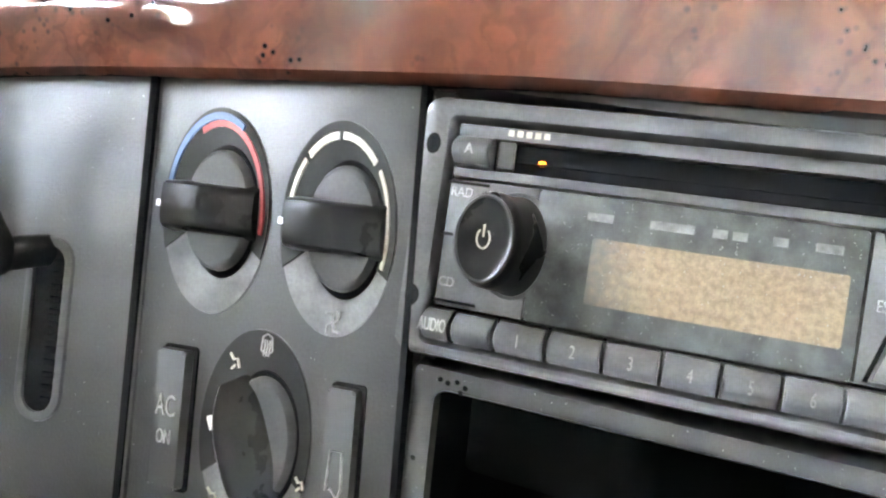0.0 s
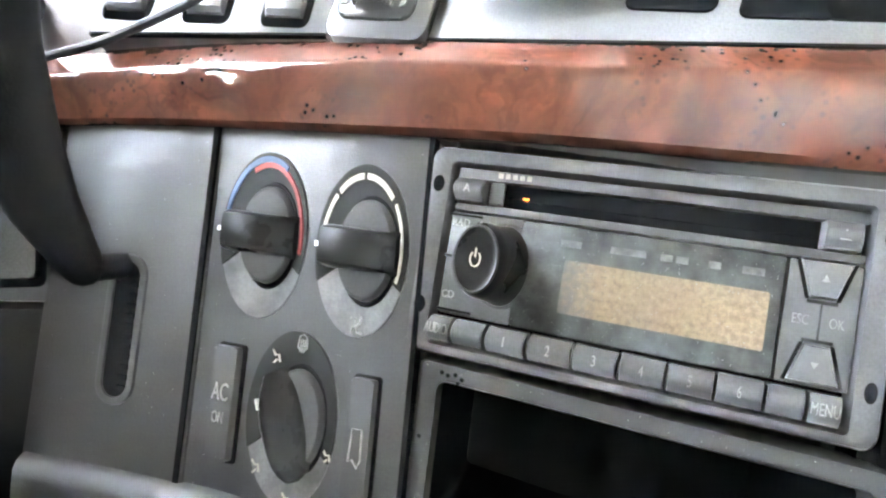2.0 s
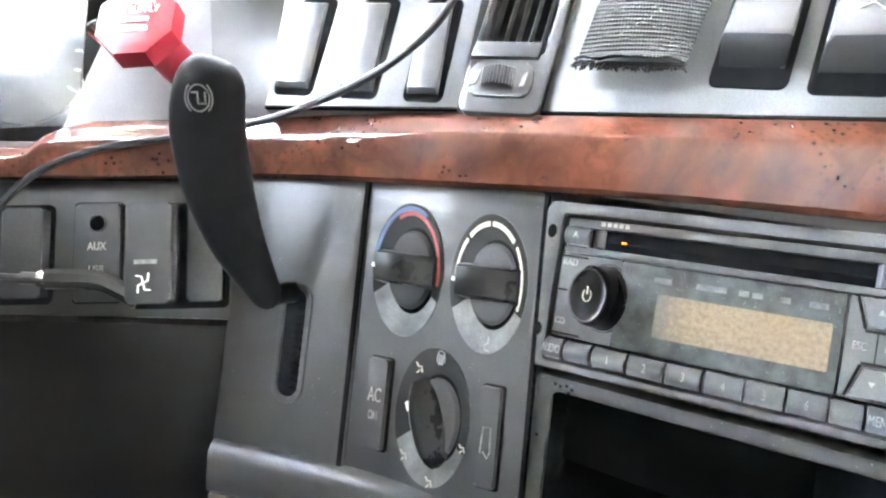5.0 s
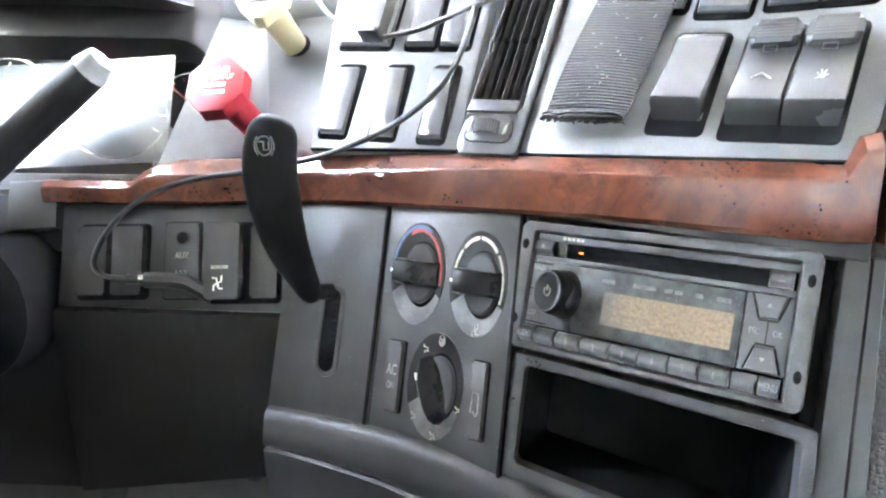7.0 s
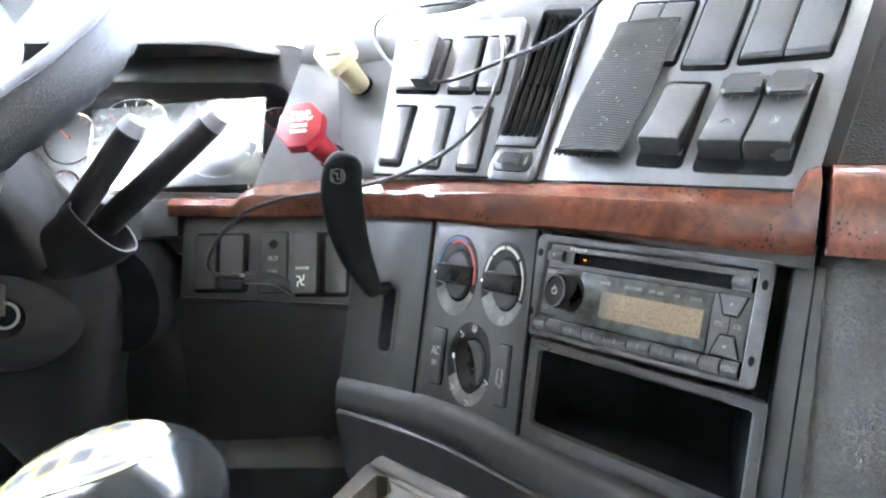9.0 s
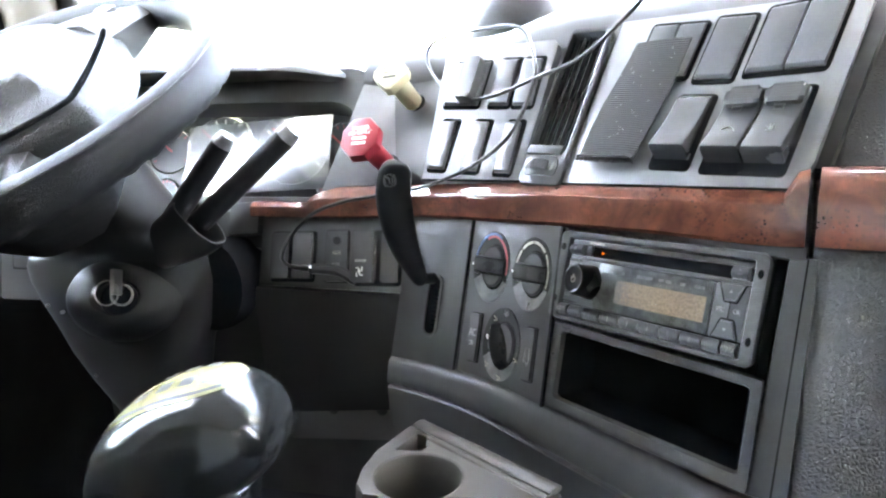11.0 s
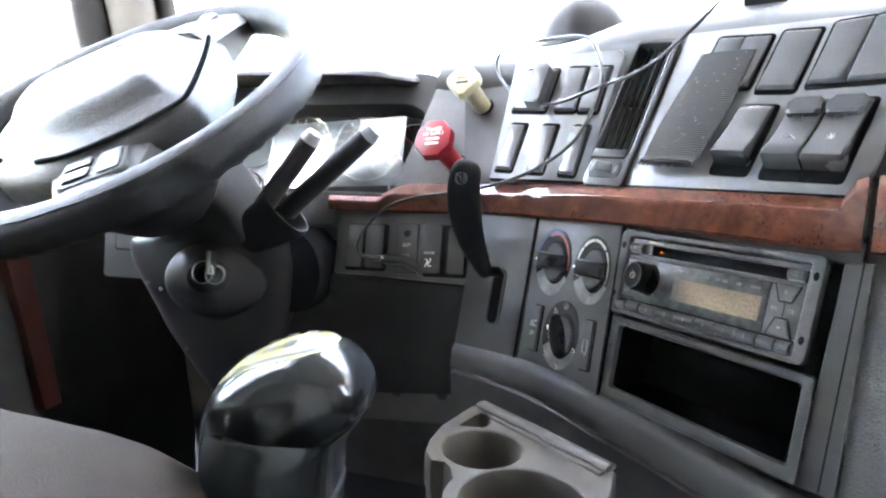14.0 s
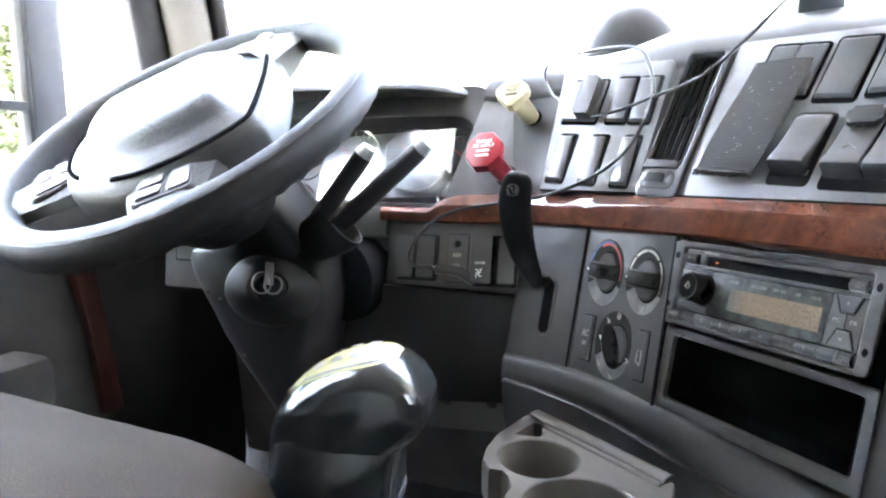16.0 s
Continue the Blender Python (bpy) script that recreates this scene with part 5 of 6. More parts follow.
for at in (90, 232, 308):
    turn = Matrix.Rotation(radians(at), 4, "Z")
    bm = B()
    rows = []
    section = ((0.50, 0.056, 0.015), (0.72, 0.047, 0.012), (0.90, 0.036, 0.012), (1.0, 0.040, 0.014))
    if at == 90:
        section = ((0.50, 0.058, 0.034), (0.72, 0.050, 0.026), (0.90, 0.042, 0.016), (1.0, 0.050, 0.014))
    for u, hy, hz in section:
        x = R0 * u
        rows.append([turn @ Vector((x, hy * c, -0.002 + hz * s)) for c, s in ((-1, -0.4), (-0.9, 0.5), (-0.5, 1), (0.5, 1), (0.9, 0.5), (1, -0.4), (0.6, -1), (-0.6, -1))])
    loft(bm, rows)
    part("spoke", bm, HUBSKIN, wheel)
    if at == 90:
        bm = B()
        loft(bm, [[turn @ Vector((0.166 + x * k, y * k, z)) for x, y in rounded(-0.012, 0.012, -0.016, 0.016, 0.005)] for z, k in ((0.012, 0.72), (0.0235, 0.68), (0.0255, 0.5))])
        part("horn_latch", bm, STALKCAP, wheel, "small silver-grey latch")
        continue
    bm = B()
    loft(bm, [[turn @ Vector((0.150 + x * k, y * k, z)) for x, y in rounded(-0.024, 0.024, -0.032, 0.032, 0.010)] for z, k in ((0.000, 1.04), (0.0090, 1.0), (0.0115, 0.94))])
    pad = part("button_pad", bm, HUBSKIN, wheel, "grey button pad")
    for bx, by, w, h in ((-0.011, -0.014, 0.008, 0.013), (0.009, -0.014, 0.008, 0.013), (0.0, 0.016, 0.018, 0.011)):
        b = B()
        loft(b, [[turn @ Vector((0.150 + bx + x * k, by + y * k, z)) for x, y in rounded(-w, w, -h, h, 0.004)] for z, k in ((0.008, 1.0), (0.0134, 0.97), (0.0143, 0.85))])
        part("button", b, DARK, pad)
bm = B()
tube(bm, [(0.013 * math.cos(a), 0.030 + 0.013 * math.sin(a), 0.0510) for a in [2 * math.pi * k / 20 for k in range(20)]], 0.0014, 6, True)
tube(bm, [(-0.020, 0.022, 0.0506), (0.020, 0.038, 0.0506)], 0.0014, 6)
part("emblem", bm, CHROME, wheel, "small ring emblem")

# ---- steering column, stalks and ignition ----
COLUMN = material("black_column_plastic", (0.0070, 0.0070, 0.0075), 0.54, vary=0.2, bump=0.2, patch=14, dust=0.002, spec=0.16)
column = thing("steering_column", Matrix.Identity(4), "charcoal steering column shroud with two stalks", "steering column")
bm = B()
rows = []
for z, x0, x1, y0, y1 in ((0.985, -0.570, -0.455, -0.085, 0.03), (0.930, -0.562, -0.425, -0.060, 0.05), (0.886, -0.552, -0.404, -0.040, 0.06), (0.8795, -0.585, -0.402, -0.034, 0.06), (0.874, -0.611, -0.401, -0.031, 0.06), (0.864, -0.617, -0.400, -0.030, 0.06),
                          (0.845, -0.614, -0.399, -0.031, 0.07), (0.825, -0.602, -0.401, -0.031, 0.07), (0.795, -0.583, -0.405, -0.030, 0.08), (0.765, -0.566, -0.415, -0.028, 0.08), (0.730, -0.545, -0.428, -0.020, 0.09), (0.66, -0.515, -0.44, 0.01, 0.10), (0.56, -0.50, -0.45, 0.05, 0.11)):
    hx, hy = (x1 - x0) / 2, (y1 - y0) / 2
    rows.append([((x0 + x1) / 2 + hx * math.copysign(abs(math.cos(t)) ** 0.6, math.cos(t)), (y0 + y1) / 2 + hy * math.copysign(abs(math.sin(t)) ** 0.6, math.sin(t)), z) for t in [2 * math.pi * j / 36 for j in range(36)]])
loft(bm, rows)
part("shroud", bm, COLUMN, column)
MOUNT = pose(-0.388, -0.015, 0.918, 0, 46, 0)
MOUTH = [(0.008 + 0.031 * math.copysign(abs(math.cos(t)) ** 0.75, math.cos(t)), 0.0215 * math.copysign(abs(math.sin(t)) ** 0.75, math.sin(t)) * (1 - 0.18 * math.cos(t))) for t in [2 * math.pi * j / 40 for j in range(40)]]
bm = B()
loft(bm, [[(x * k - 0.012 * max(0.0, -z / 0.05), y * k, z) for x, y in MOUTH] for z, k in ((-0.055, 0.72), (-0.030, 0.90), (-0.006, 1.02), (0.0085, 1.05), (0.0120, 1.03), (0.0125, 0.99), (0.0110, 0.95), (-0.016, 0.80))])
bm.transform(MOUNT)
mount = part("stalk_mount", bm, COLUMN, column, "black tapering boot round the stalks")
bm = B()
tube(bm, [(x * 1.01, y * 1.01, 0.0124) for x, y in MOUTH[30:] + MOUTH[:11]], 0.0007, 6)
bm.transform(MOUNT)
part("mount_rim", bm, GREY, mount, "worn lighter rim")
for name, a, z in (("turn_stalk", (-0.376, -0.012, 0.920), (-0.2741, -0.0074, 1.0064)), ("wiper_stalk", (-0.402, -0.018, 0.926), (-0.3421, -0.0144, 1.0004))):
    bm = B()
    a, z = Vector(a), Vector(z)
    pts = [a + (z - a) * u for u in (0, 0.15, 0.5, 0.8, 0.9, 1.0)]
    tube(bm, pts, lambda u: (0.0118 - 0.001 * u, 0.0122 - 0.0014 * u), 16)
    st = part(name, bm, COLUMN, column, "black column stalk")
    bm = B()
    tube(bm, [z - (z - a).normalized() * 0.002, z + (z - a).normalized() * 0.010], (lambda u: (0.0116 - 0.0030 * u, 0.0114 - 0.003 * u)), 16)
    part("stalk_end", bm, STALKCAP, st, "silver-grey end cap")
KEYMETAL = material("dull_key_metal", (0.16, 0.155, 0.15), 0.35, metal=1.0, bump=0.02)
KEY = look((-0.452, -0.0505, 0.842), (-0.25, -0.62, 1.0)) @ Matrix.Rotation(radians(90), 4, "X")
bm = B()
turned(bm, [(0.0185, 0.006), (0.0200, 0.001), (0.0235, -0.0012), (0.0300, 0.0005), (0.0400, 0.006), (0.0520, 0.017), (0.0600, 0.032), (0.0620, 0.050)], 0.004, -0.002, 1.08, 0.80, 48)
bm.transform(KEY)
ignition = part("ignition_boss", bm, COLUMN, column, "round swelling with sunk ignition lock")
bm = B()
turned(bm, [(0.017, -0.0010), (0.019, 0.0010), (0.019, 0.012)], n=32)
bm.transform(KEY)
part("lock_recess", bm, VOID, ignition, "black lock recess")
bm = B()
tube(bm, [(-0.004 + 0.0105 * math.cos(a), -0.004, -0.004 + 0.0105 * math.sin(a)) for a in [2 * math.pi * k / 32 for k in range(32)]], 0.0013, 6, True)
bm.transform(KEY)
part("lock_ring", bm, KEYMETAL, ignition, "dull metal lock ring")
bm = B()
box(bm, -0.0036, 0.0008, -0.022, -0.001, -0.030, -0.004, 0.001)
bm.transform(KEY)
part("key", bm, KEYMETAL, ignition, "metal key")
bm = B()
tube(bm, [(0.005 + 0.0115 * math.cos(a), -0.018, -0.006 + 0.0125 * math.sin(a)) for a in [2 * math.pi * k / 32 for k in range(32)]], 0.0008, 6, True)
bm.transform(KEY)
part("key_ring", bm, KEYMETAL, ignition)
for x, y, z in ((-0.565, -0.033, 0.824), (-0.545, -0.033, 0.818), (-0.520, -0.021, 0.742)):
    bm = B()
    turned(bm, [(0.0017, -0.0022), (0.0023, -0.0014), (0.0023, 0.006)], n=14)
    bm.transform(look((x, y, z), (0.01, -0.62, 1.0)) @ Matrix.Rotation(radians(90), 4, "X"))
    part("screw", bm, KEYMETAL, column)
# A solid black disc, not hollow: the recess's shade is its colour.
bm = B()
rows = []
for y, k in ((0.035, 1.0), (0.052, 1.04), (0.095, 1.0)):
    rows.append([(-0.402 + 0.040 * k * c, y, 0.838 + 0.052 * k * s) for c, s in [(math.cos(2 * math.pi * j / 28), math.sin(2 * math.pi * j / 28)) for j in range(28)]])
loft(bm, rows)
part("column_bowl", bm, VOID, column, "black disc that paints a recess's shade beside the column")

# ---- instrument cluster ----
cluster = thing("instrument_cluster", pose(-0.425, 0.175, 0.985, -22, 0, 4), "instrument cluster with dials behind a clear lens", "instrument cluster")
bm = B()
box(bm, -0.20, 0.165, 0.010, 0.05, -0.085, 0.105, 0.004)
part("face", bm, CLUSTERFACE, cluster)
bm = B()
ring_plate(bm, rounded(-0.205, 0.170, -0.088, 0.108, 0.03), rounded(-0.190, 0.156, -0.066, 0.060, 0.04), -0.032, 0.012, 0.004)
part("binnacle", bm, DARK, cluster)
for x, z, r in ((-0.125, 0.010, 0.032), (-0.125, -0.050, 0.02), (-0.050, 0.014, 0.046), (0.050, 0.014, 0.046), (0.122, 0.018, 0.030), (0.122, -0.040, 0.028)):
    b = B()
    tube(b, [(x + r * math.cos(a), 0.0085, z + r * math.sin(a)) for a in [2 * math.pi * k / 40 for k in range(40)]], 0.0012, 6, True)
    g = part("gauge", b, CHROME, cluster, "ringed dial")
    b = B()
    for k in range(13):
        a = radians(-30 + 20 * k)
        tube(b, [(x + 0.78 * r * math.cos(a), 0.0092, z + 0.78 * r * math.sin(a)), (x + 0.92 * r * math.cos(a), 0.0092, z + 0.92 * r * math.sin(a))], 0.0006, 4)
    part("scale", b, RED if abs(x) > 0.1 else WHITE, g)
    b = B()
    a = radians(140)
    tube(b, [(x, 0.0078, z), (x + 0.8 * r * math.cos(a), 0.0078, z + 0.8 * r * math.sin(a))], 0.0013, 6)
    part("needle", b, RED, g, "red needle")
bm = B()
box(bm, -0.088, 0.130, -0.001, 0.001, -0.060, 0.036, 0.0008)
bm.transform(pose(0, -0.026, 0, 2, 0, -9))
part("lens", bm, LENS, cluster, "clear glossy lens")

# ---- gear shifter ----
shifter = thing("gear_shifter", pose(-0.226, -0.262, 0.010, 0, 0, 14), "glossy black gear knob with ivory shift pattern plate", "gear shifter")
HEAD = ((-0.0462, 0.786, 0.770, 0.019), (-0.0455, 0.797, 0.764, 0.026), (-0.043, 0.806, 0.762, 0.031), (-0.036, 0.818, 0.760, 0.036), (-0.022, 0.831, 0.760, 0.041), (-0.004, 0.841, 0.760, 0.045), (0.014, 0.847, 0.762, 0.046),
        (0.032, 0.849, 0.768, 0.046), (0.046, 0.846, 0.777, 0.044), (0.058, 0.838, 0.787, 0.039), (0.066, 0.829, 0.796, 0.031), (0.0705, 0.819, 0.804, 0.018))


def head_point(x, t, grow=0.0):
    """A point on the knob's head at x, t radians round its section."""
    for (x0, a0, b0, w0), (x1, a1, b1, w1) in zip(HEAD, HEAD[1:]):
        if x <= x1:
            u = (x - x0) / (x1 - x0)
            top, bot, w = a0 + (a1 - a0) * u, b0 + (b1 - b0) * u, w0 + (w1 - w0) * u
            break
    c, s = math.cos(t), math.sin(t)
    h = (top - bot) / 2 + grow
    return Vector((x, (w + grow) * math.copysign(abs(c) ** 0.8, c), (top + bot) / 2 + h * math.copysign(abs(s) ** 0.8, s)))


bm = B()
SPINE = smooth_path([(p[0], p[1], p[2]) for p in HEAD], 4)
SPREAD = smooth_path([(p[0], p[3], 0) for p in HEAD], 4)
HEAD = tuple((a.x, a.y, a.z, w.y) for a, w in zip(SPINE, SPREAD))
loft(bm, [[head_point(p[0] + 1e-6, 2 * math.pi * j / 64) for j in range(64)] for p in HEAD[:-1]])
rows = []
for z, x0, x1, hy in ((0.640, -0.0505, 0.046, 0.0435), (0.735, -0.0500, 0.0450, 0.0455), (0.757, -0.0500, 0.0460, 0.0475), (0.772, -0.0492, 0.0480, 0.0475), (0.786, -0.0470, 0.0510, 0.0452), (0.798, -0.0415, 0.0520, 0.0405), (0.808, -0.030, 0.047, 0.030)):
    cx, hx = (x0 + x1) / 2, (x1 - x0) / 2
    rows.append([(cx + hx * math.copysign(abs(math.cos(t)) ** 0.62, math.cos(t)), hy * math.copysign(abs(math.sin(t)) ** 0.62, math.sin(t)), z) for t in [2 * math.pi * j / 36 for j in range(36)]])
loft(bm, rows)
tagged(link("knob", bm, GLOSSBLACK, shifter, None, 70))


def head_patch(x0, x1, half, grow, inset=0.0):
    """A strip laid over the crown of the knob."""
    b = B()
    rows = []
    for k in range(41):
        u = k / 40
        x = x0 + (x1 - x0) * u
        w = half * max(0.10, (1 - abs(2 * u - 1) ** 3.2)) ** 0.5
        rows.append([head_point(x, math.pi / 2 + w * v, grow) for v in [-1 + 2 * q / 20 for q in range(21)]])
    loft(b, rows, False, False)
    return b


part("plate_rim", head_patch(-0.0425, 0.046, 0.60, 0.0006), IVORY, shifter)
part("plate_groove", head_patch(-0.0408, 0.0445, 0.54, 0.0010), DARK, shifter)
plate = part("pattern_plate", head_patch(-0.0388, 0.0428, 0.48, 0.0014), IVORY, shifter, "ivory plate")
for x, t in ((-0.012, 0.20), (0.002, 0.20), (0.016, 0.20), (-0.004, -0.20), (0.010, -0.20), (0.024, -0.20), (0.030, 0.20)):
    b = B()
    loft(b, [[head_point(x + dx, math.pi / 2 + t + dt, 0.0019) for dt in (-0.10, 0.0, 0.10)] for dx in (-0.0042, 0.0, 0.0042)], False, False)
    part("pattern_mark", b, DARK, plate, "dark shift pattern mark")
part("knob_ring", tube(B(), [(-0.0025 + 0.0486 * math.copysign(abs(math.cos(t)) ** 0.62, math.cos(t)), 0.0456 * math.copysign(abs(math.sin(t)) ** 0.62, math.sin(t)), 0.7360) for t in [2 * math.pi * j / 36 for j in range(36)]], 0.0011, 6, True), CHROME, shifter)
bm = B()
tube(bm, [(0, 0, 0.645), (0.004, 0.01, 0.45), (0.01, 0.03, 0.28)], lambda u: 0.034 + 0.05 * u * u, 20)
part("boot", bm, DARK, shifter, "black rubber boot")

# ---- cup holder tray ----
tray = thing("cup_holder", Matrix.Identity(4), "warm grey moulded cup holder tray by the dash", "cup holder")
ZT = 0.738


def cup_ring(cx, cy, r, sx=1.0):
    return [(cx + sx * r * math.cos(a), cy + r * math.sin(a)) for a in [2 * math.pi * k / 36 for k in range(36)]]


CUPS = ((-0.1040, -0.1390, 0.0340), (-0.0550, -0.2080, 0.0460))
POCKET = [(-0.1360, -0.1030), (-0.1130, -0.1000), (-0.1090, -0.0900), (-0.1150, -0.0720), (-0.1250, -0.0700), (-0.1290, -0.0800)]
for cx, cy, r in CUPS:
    bm = B()
    rings = [[(x, y, z) for x, y in cup_ring(cx, cy, rr)] for rr, z in ((r + 0.0030, ZT), (r + 0.0012, ZT - 0.0008), (r, ZT - 0.0035), (r - 0.001, ZT - 0.02), (r - 0.005, ZT - 0.092), (r - 0.010, ZT - 0.096))]
    loft(bm, rings, True, False)
    bm.faces.new([v for v in bm.verts if abs(v.co.z - (ZT - 0.096)) < 1e-6])
    part("cup", bm, CUPGREY, tray)
bm = B()
loft(bm, [[(x, y, ZT) for x, y in POCKET], [(-0.122 + (x + 0.122) * 0.88, -0.085 + (y + 0.085) * 0.88, ZT - 0.004) for x, y in POCKET], [(-0.122 + (x + 0.122) * 0.8, -0.085 + (y + 0.085) * 0.8, ZT - 0.04) for x, y in POCKET]], True, False)
bm.faces.new([v for v in bm.verts if abs(v.co.z - (ZT - 0.04)) < 1e-6])
part("corner_pocket", bm, CUPGREY, tray)
rim = [(-0.055 + 0.058 * math.cos(radians(a)), -0.208 + 0.058 * math.sin(radians(a))) for a in range(168, 368, 10)]
DECK = [(-0.128, -0.050), (-0.137, -0.058), (-0.1500, -0.1080), (-0.1510, -0.1400), (-0.1470, -0.1610), (-0.1370, -0.1740), (-0.1260, -0.1730), (-0.1190, -0.1800)] + rim + [(0.0060, -0.1700), (0.0060, -0.1400)]
bm = B()
edges = []
for loop in [DECK, POCKET] + [cup_ring(cx, cy, r + 0.0030) for cx, cy, r in CUPS]:
    vs = [bm.verts.new((x, y, ZT)) for x, y in loop]
    edges += [bm.edges.new((vs[k], vs[(k + 1) % len(vs)])) for k in range(len(vs))]
bmesh.ops.triangle_fill(bm, use_beauty=True, use_dissolve=False, edges=edges)
mid = Vector((sum(x for x, y in DECK) / len(DECK), sum(y for x, y in DECK) / len(DECK)))
skirt = [[(mid.x + (x - mid.x) * k, mid.y + (y - mid.y) * k, z) for x, y in DECK] for k, z in ((1.0, ZT), (1.015, ZT - 0.0010), (1.028, ZT - 0.0045), (1.03, ZT - 0.012), (1.03, ZT - 0.030), (1.0, ZT - 0.034), (0.98, ZT - 0.10))]
loft(bm, skirt, True, False)
bmesh.ops.remove_doubles(bm, verts=bm.verts, dist=1e-5)
part("deck", bm, CUPGREY, tray)
bm = B()
tube(bm, smooth_path([(-0.128, -0.0555, ZT + 0.0035), (-0.06, -0.0985, ZT + 0.003), (0.004, -0.1405, ZT + 0.0025)], 6), lambda u: (0.0030, 0.0075), 10)
tube(bm, smooth_path([(-0.113, -0.0745, ZT + 0.000), (-0.05, -0.1160, ZT + 0.000), (-0.002, -0.1490, ZT + 0.000)], 6), lambda u: (0.0022, 0.004), 8)
part("rear_ridge", bm, CUPGREY, tray)
bm = B()
loft(bm, [[(x, y, z) for x, y in ((-0.100, -0.235), (-0.055, -0.255), (-0.010, -0.235), (-0.002, -0.15), (-0.118, -0.065), (-0.136, -0.15))] for z in (ZT - 0.099, 0.30)])
part("pedestal", bm, KICK, tray, "grey tray pedestal")

# ---- driver's seat ----
seat = thing("driver_seat", Matrix.Identity(4), "brown-grey cloth driver's seat", "seat")
bm = B()
rows = []
for k in range(49):
    u = k / 48
    y = -0.96 + 0.70 * u
    roll = max(0.0, (u - 0.70) / 0.30)
    h = math.sqrt(max(0.02, 1 - roll ** 2.4))
    ring = []
    for t in [2 * math.pi * j / 96 for j in range(96)]:
        c, s = math.cos(t), math.sin(t)
        x = -0.545 + 0.315 * math.copysign(abs(c) ** 0.55, c) * (0.90 + 0.10 * h)
        bulge = 0.022 * abs((x + 0.545) / 0.315) ** 3
        bulge += 0.0055 * noise.noise((x * 7, y * 9, 0.4)) + 0.0022 * noise.noise((x * 21, y * 26, 2.0))
        z = (0.685 + 0.150 * h * abs(s) ** 0.6 + bulge) if s > 0 else 0.685 - 0.12 * abs(s) ** 0.6
        ring.append((x, y, z))
    rows.append(ring)
loft(bm, rows)
part("cushion", bm, SEAT, seat)
bm = B()
rows = []
for k in range(10):
    u = k / 9
    z = 0.66 + 0.75 * u
    rows.append([(-0.52 + (0.25 - 0.04 * u) * math.copysign(abs(math.cos(t)) ** 0.5, math.cos(t)), -0.98 - 0.14 * u + 0.075 * math.copysign(abs(math.sin(t)) ** 0.6, math.sin(t)), z) for t in [2 * math.pi * j / 28 for j in range(28)]])
loft(bm, rows)
part("backrest", bm, SEAT, seat)
part("seat_base", box(B(), -0.74, -0.34, -0.90, -0.42, 0.0, 0.56, 0.02), DARK, seat, "black seat base")

# ---- the cab round it ----
floor = solid("floor", box(B(), -1.0, 1.45, -1.9, 0.75, -0.04, 0.0), MAT, Matrix.Identity(4), "dark navy carpeted cab floor", "floor", kind="structure")
solid("engine_tunnel", box(B(), -0.34, 0.35, -1.2, 0.45, 0.0, 0.30, 0.04), MAT, Matrix.Identity(4), "carpeted engine tunnel under the shifter", "tunnel", kind="structure")
bm = B()
box(bm, -1.0, 1.45, 0.48, 0.51, 0.0, 0.92)
solid("firewall", bm, MAT, Matrix.Identity(4), "dark carpeted firewall", "wall", kind="structure")
bm = B()
prism(bm, [(-0.350, 0.622), (-0.150, 0.640), (-0.150, 0.668), (-0.190, 0.697), (-0.325, 0.712)], 0.108, 0.13, 0.002)
kick = thing("kick_panel", Matrix.Identity(4), "faded grey kick panel under the knee panel", "panel", kind="structure")
part("panel", bm, KICK, kick)
for x, z in ((-0.225, 0.681), (-0.290, 0.676)):
    part("fastener", turned(B(), [(0.006, 0.1050), (0.008, 0.1065), (0.008, 0.110)], x, z - 0.006, n=16), DARK, kick)
bm = B()
box(bm, -1.0, 1.45, -1.9, 0.12, 2.15, 2.19)
solid("ceiling", bm, ROOFCLOTH, Matrix.Identity(4), "grey cab headliner", "ceiling", kind="structure")
# unseen wall added to close the cab and bounce light forward
solid("wall_rear", box(B(), -1.0, 1.45, -1.94, -1.9, 0.0, 2.15), CURTAIN, Matrix.Identity(4), "unseen grey wall that closes the cab's rear and bounces light", "wall", kind="structure")
# driver's side: door below, window opening, rear part of the wall
door = thing("door_1", Matrix.Identity(4), "dark driver's door with wood trim and window", "door", kind="structure")
bm = B()
rows = []
for y in steps(-0.75, 0.36, 10):
    rows.append([(-0.93, y, 0.12), (-0.87, y, 0.14), (-0.845, y, 0.50), (-0.83, y, 0.70), (-0.835, y, 0.84), (-0.86, y, 0.93), (-0.875, y, 0.955), (-0.93, y, 0.955)])
loft(bm, rows)
part("door_panel", bm, DASH, door)
# wood inlay in a darker veneer: the dash overhang's shade is painted in
bm = B()
prism(bm, [(-0.028, 0.845), (0.006, 0.840), (0.040, 0.60), (0.010, 0.60), (-0.010, 0.74)], 0.0, 0.02, 0.004)
for v in bm.verts:
    v.co = (-0.815 - v.co.y, v.co.x, v.co.z)
part("wood_inlay", bm, material("shaded_door_veneer", (0.024, 0.0066, 0.0052), 0.4, vary=0.35, grain=120, bump=0.04, patch=16, coat=0.3, spec=0.2), door, "maroon veneer inlay, darkened for the dash's shade")
part("armrest", box(B(), -0.84, -0.76, -0.60, -0.10, 0.66, 0.74, 0.02), SATIN, door)
bm = B()
box(bm, -0.905, -0.880, -0.019, 0.036, 0.95, 2.15, 0.006)
post = part("window_post", bm, material("slate_post_trim", (0.040, 0.041, 0.046), 0.5, bump=0.15, spec=0.3), door, "slate grey window post")
part("post_seal", box(B(), -0.9085, -0.8790, -0.0270, -0.0195, 0.956, 2.149, 0.002), SEALRUBBER, post, "black seal")
bm = B()
